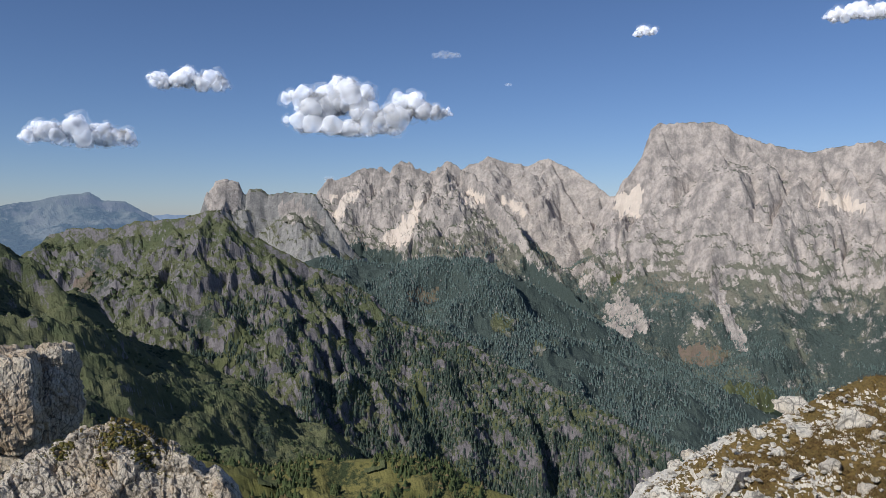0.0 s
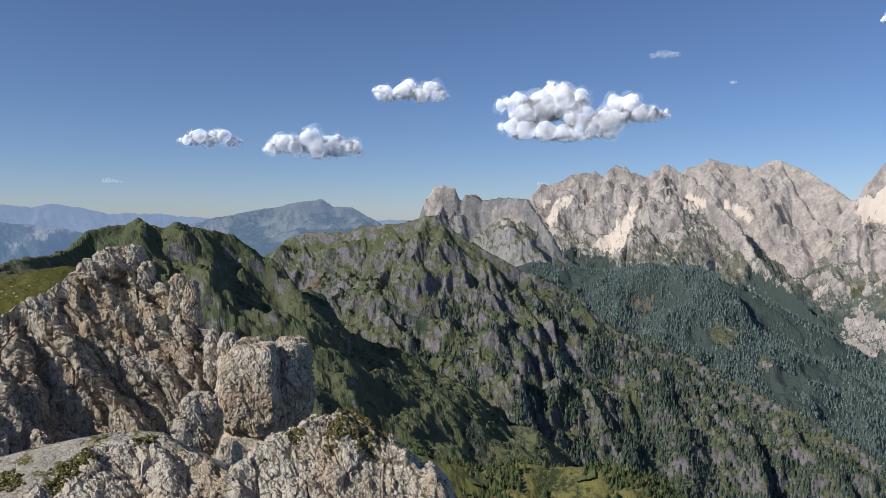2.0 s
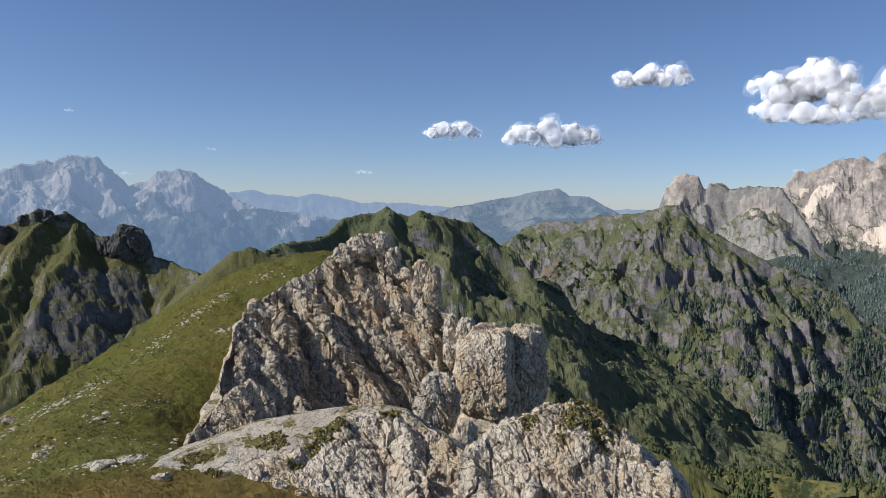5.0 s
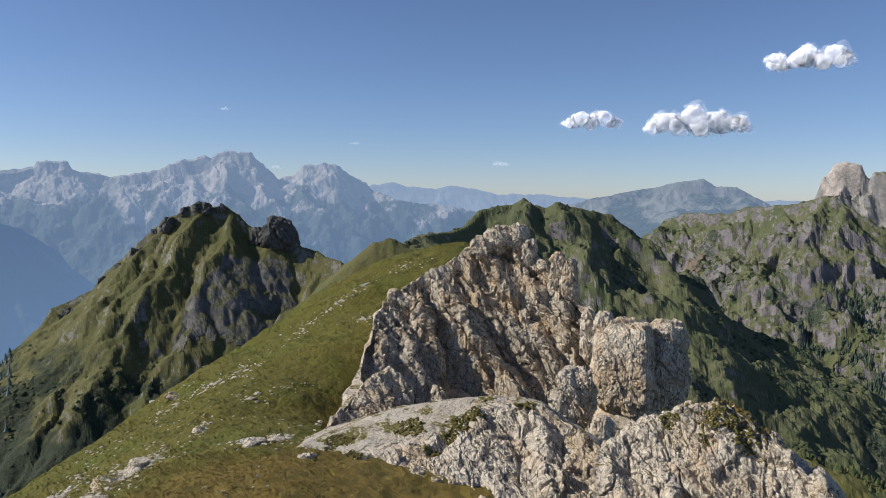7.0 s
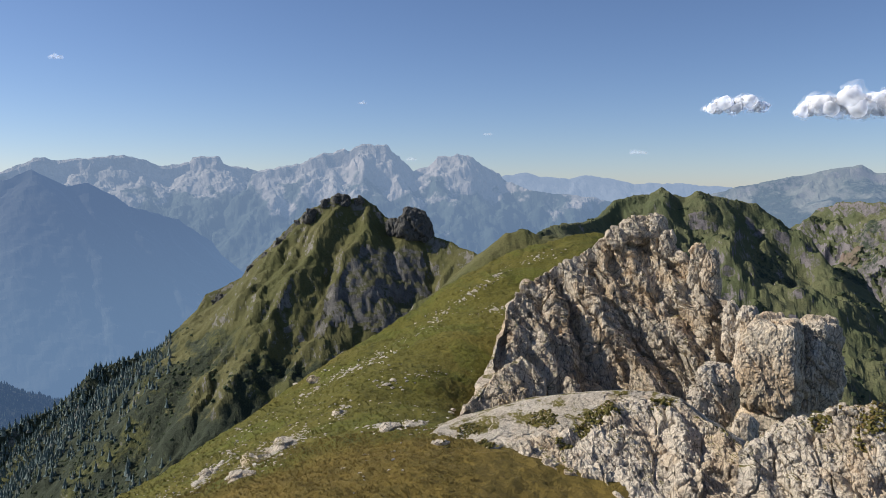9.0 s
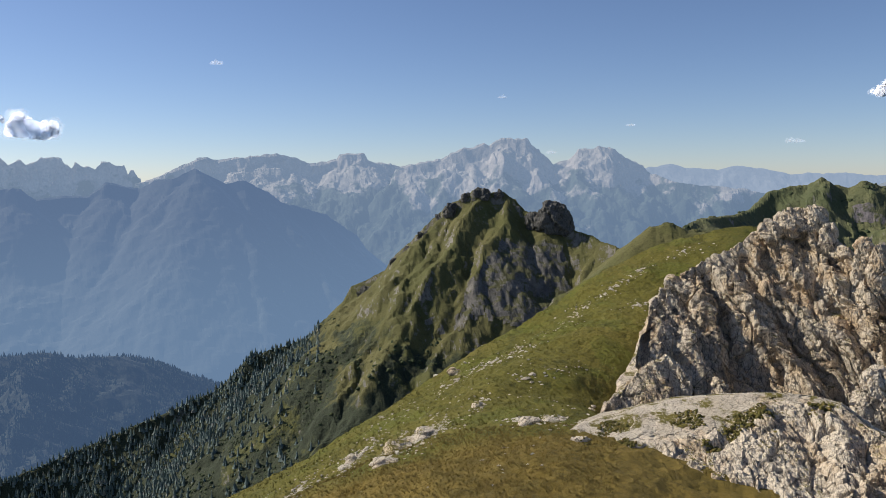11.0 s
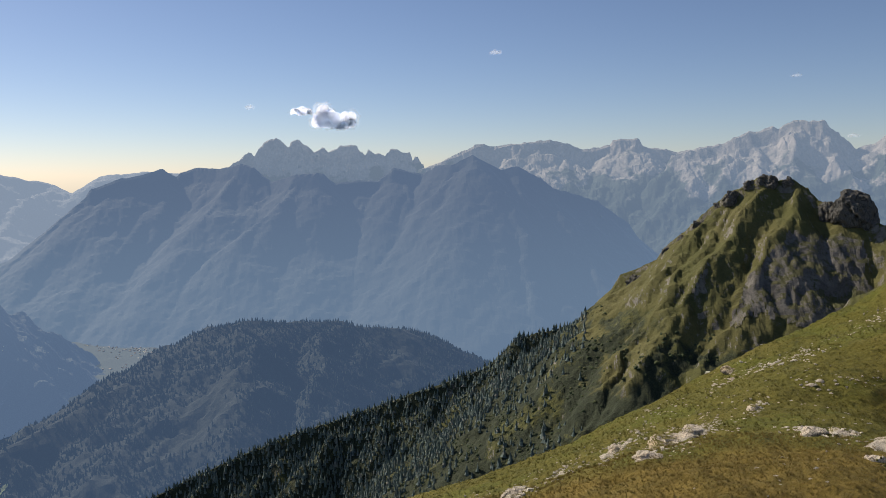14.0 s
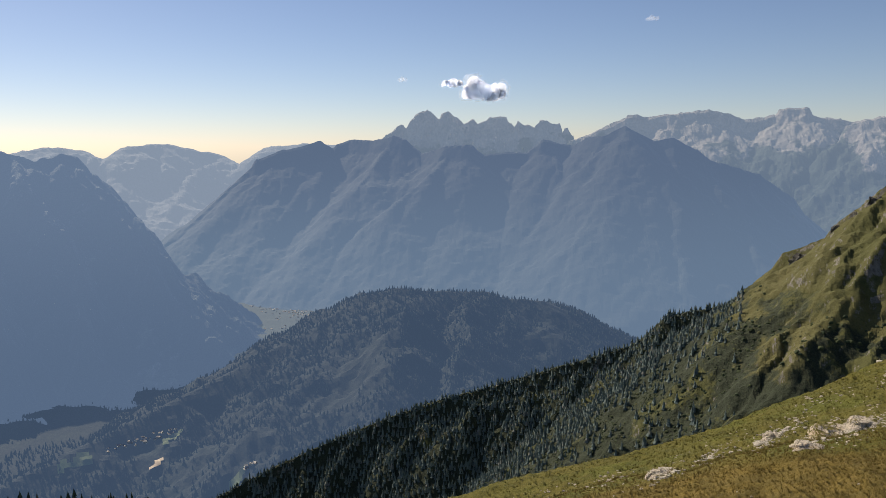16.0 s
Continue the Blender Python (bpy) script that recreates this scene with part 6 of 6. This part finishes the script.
def cloud(b, e, w, h, seed, puffs=None, d=4300.0):
    """A heap of cloud at a bearing and rise, w by h degrees, with a thin fringe."""
    rng = np.random.default_rng(seed)
    k = d * math.pi / 180
    c = spot(b, e, d)
    a = radians(b)
    right, away = np.array([math.cos(a), math.sin(a), 0]), np.array([-math.sin(a), math.cos(a), 0])
    if puffs is None:
        puffs = []
        n = int(np.clip(w / h * 4, 5, 13))
        for i in range(n):
            u = (i + 0.5) / n * 2 - 1
            top = (1 - u * u) ** 0.5 * (0.75 + 0.35 * math.sin(seed * 3 + i * 1.9))
            puffs.append((u * 0.42 * w, -0.24 * h + 0.3 * h * top * rng.uniform(0.2, 1.0), 0.27 * h * (0.55 + 0.6 * top)))
    small = []
    for x, y, r in puffs:
        for _ in range(7 if w > 3 else 4):
            t, q = rng.uniform(0, 6.28), rng.uniform(0.5, 1.05)
            small.append((x + r * q * math.cos(t) * 1.2, y + r * q * math.sin(t) * 0.8, r * rng.uniform(0.25, 0.6)))

    def heap(name, rows, ball_, mat, grow, amp):
        vs, fs, o = [], [], 0
        for x, y, r in rows:
            v, f = BALLS[ball_ if (x, y, r) not in tiny else 2]
            p = v * np.array([1, 0.9, 1]) * r * grow * k
            z = rng.uniform(-0.4, 0.4) * r * k
            q = p[:, :1] * right + p[:, 1:2] * away + p[:, 2:] * np.array([0, 0, 1.0]) + c + x * k * right + y * k * np.array([0, 0, 1.0]) + z * away
            n = (q - q.mean(0)) / np.linalg.norm(q - q.mean(0), axis=1, keepdims=True)
            q = q + n * (amp * r * k * fbm(q / (r * k * 0.9), 4, seed, 0.55))[:, None]
            # a flat base
            low = c[2] - 0.42 * h * k
            q[:, 2] = np.where(q[:, 2] < low, low + (q[:, 2] - low) * 0.5, q[:, 2])
            vs.append(q)
            fs.append(f + o)
            o += len(v)
        return mesh_from(name, np.concatenate(vs), np.concatenate(fs), mat, (c[0], c[1], c[2] - h * k / 2), True)

    solid = h > 0.9
    tiny = set(small)
    body = heap("cloud", puffs + (small if solid else []), 3, (LIGHT if w < 3 else VAPOUR) if solid else THIN, 0.92, 0.22 if solid else 0.6)
    tagged(body, "white fair-weather cumulus cloud with soft edges" if solid else "thin wisp of white cloud", "cloud", "clouds")
    if solid:
        fringe = heap("fringe", small, 2, THIN, 1.35, 0.7)
        fringe.parent = body
        fringe.matrix_parent_inverse = Matrix.Translation(-body.location)
    return body


HEAP = [(-5.2, 0.6, 0.85), (-4.5, -0.1, 0.95), (-5.4, -1.0, 0.7), (-4.3, -1.3, 0.85), (-3.0, -1.5, 0.8), (-1.8, -1.7, 0.75), (-0.6, -1.7, 0.7), (-2.9, 0.9, 1.25), (-1.8, 0.8, 1.2), (-1.0, 0.2, 1.1), (-0.6, -0.8, 1.0), (-3.4, 0.0, 1.0), (0.6, -1.2, 0.75), (1.6, -0.9, 1.0), (2.0, 0.1, 0.95), (2.9, 0.2, 0.85), (3.6, -0.3, 0.7), (4.5, -0.4, 0.5), (5.4, -0.3, 0.3), (-2.6, 1.9, 0.3), (-1.7, 1.8, 0.25)]
for k, (b, e, w, h) in enumerate(((24.9, 5.6, 7.9, 2.6), (17.8, 9.5, 5.8, 2.2), (5.1, 7.9, 12.4, 4.4), (-0.2, 11.7, 2.4, 0.75), (-14.3, 13.0, 1.7, 1.1), (-27.9, 13.2, 4.6, 1.7), (-4.7, 9.6, 0.6, 0.4), (8.3, 2.8, 0.75, 0.6), (32.0, 5.8, 4.4, 1.8), (38.5, 2.6, 1.4, 0.45),
                                  (49.2, 4.0, 0.8, 0.25), (54.8, 2.2, 0.8, 0.33), (58.3, 6.2, 0.75, 0.28), (90.3, 4.3, 2.6, 2.6), (92.5, 4.6, 1.6, 1.0), (96.1, 4.8, 0.6, 0.55), (78.5, 8.6, 1.0, 0.5))):
    cloud(b, e, w, h, 500 + k, HEAP if k == 2 else None)
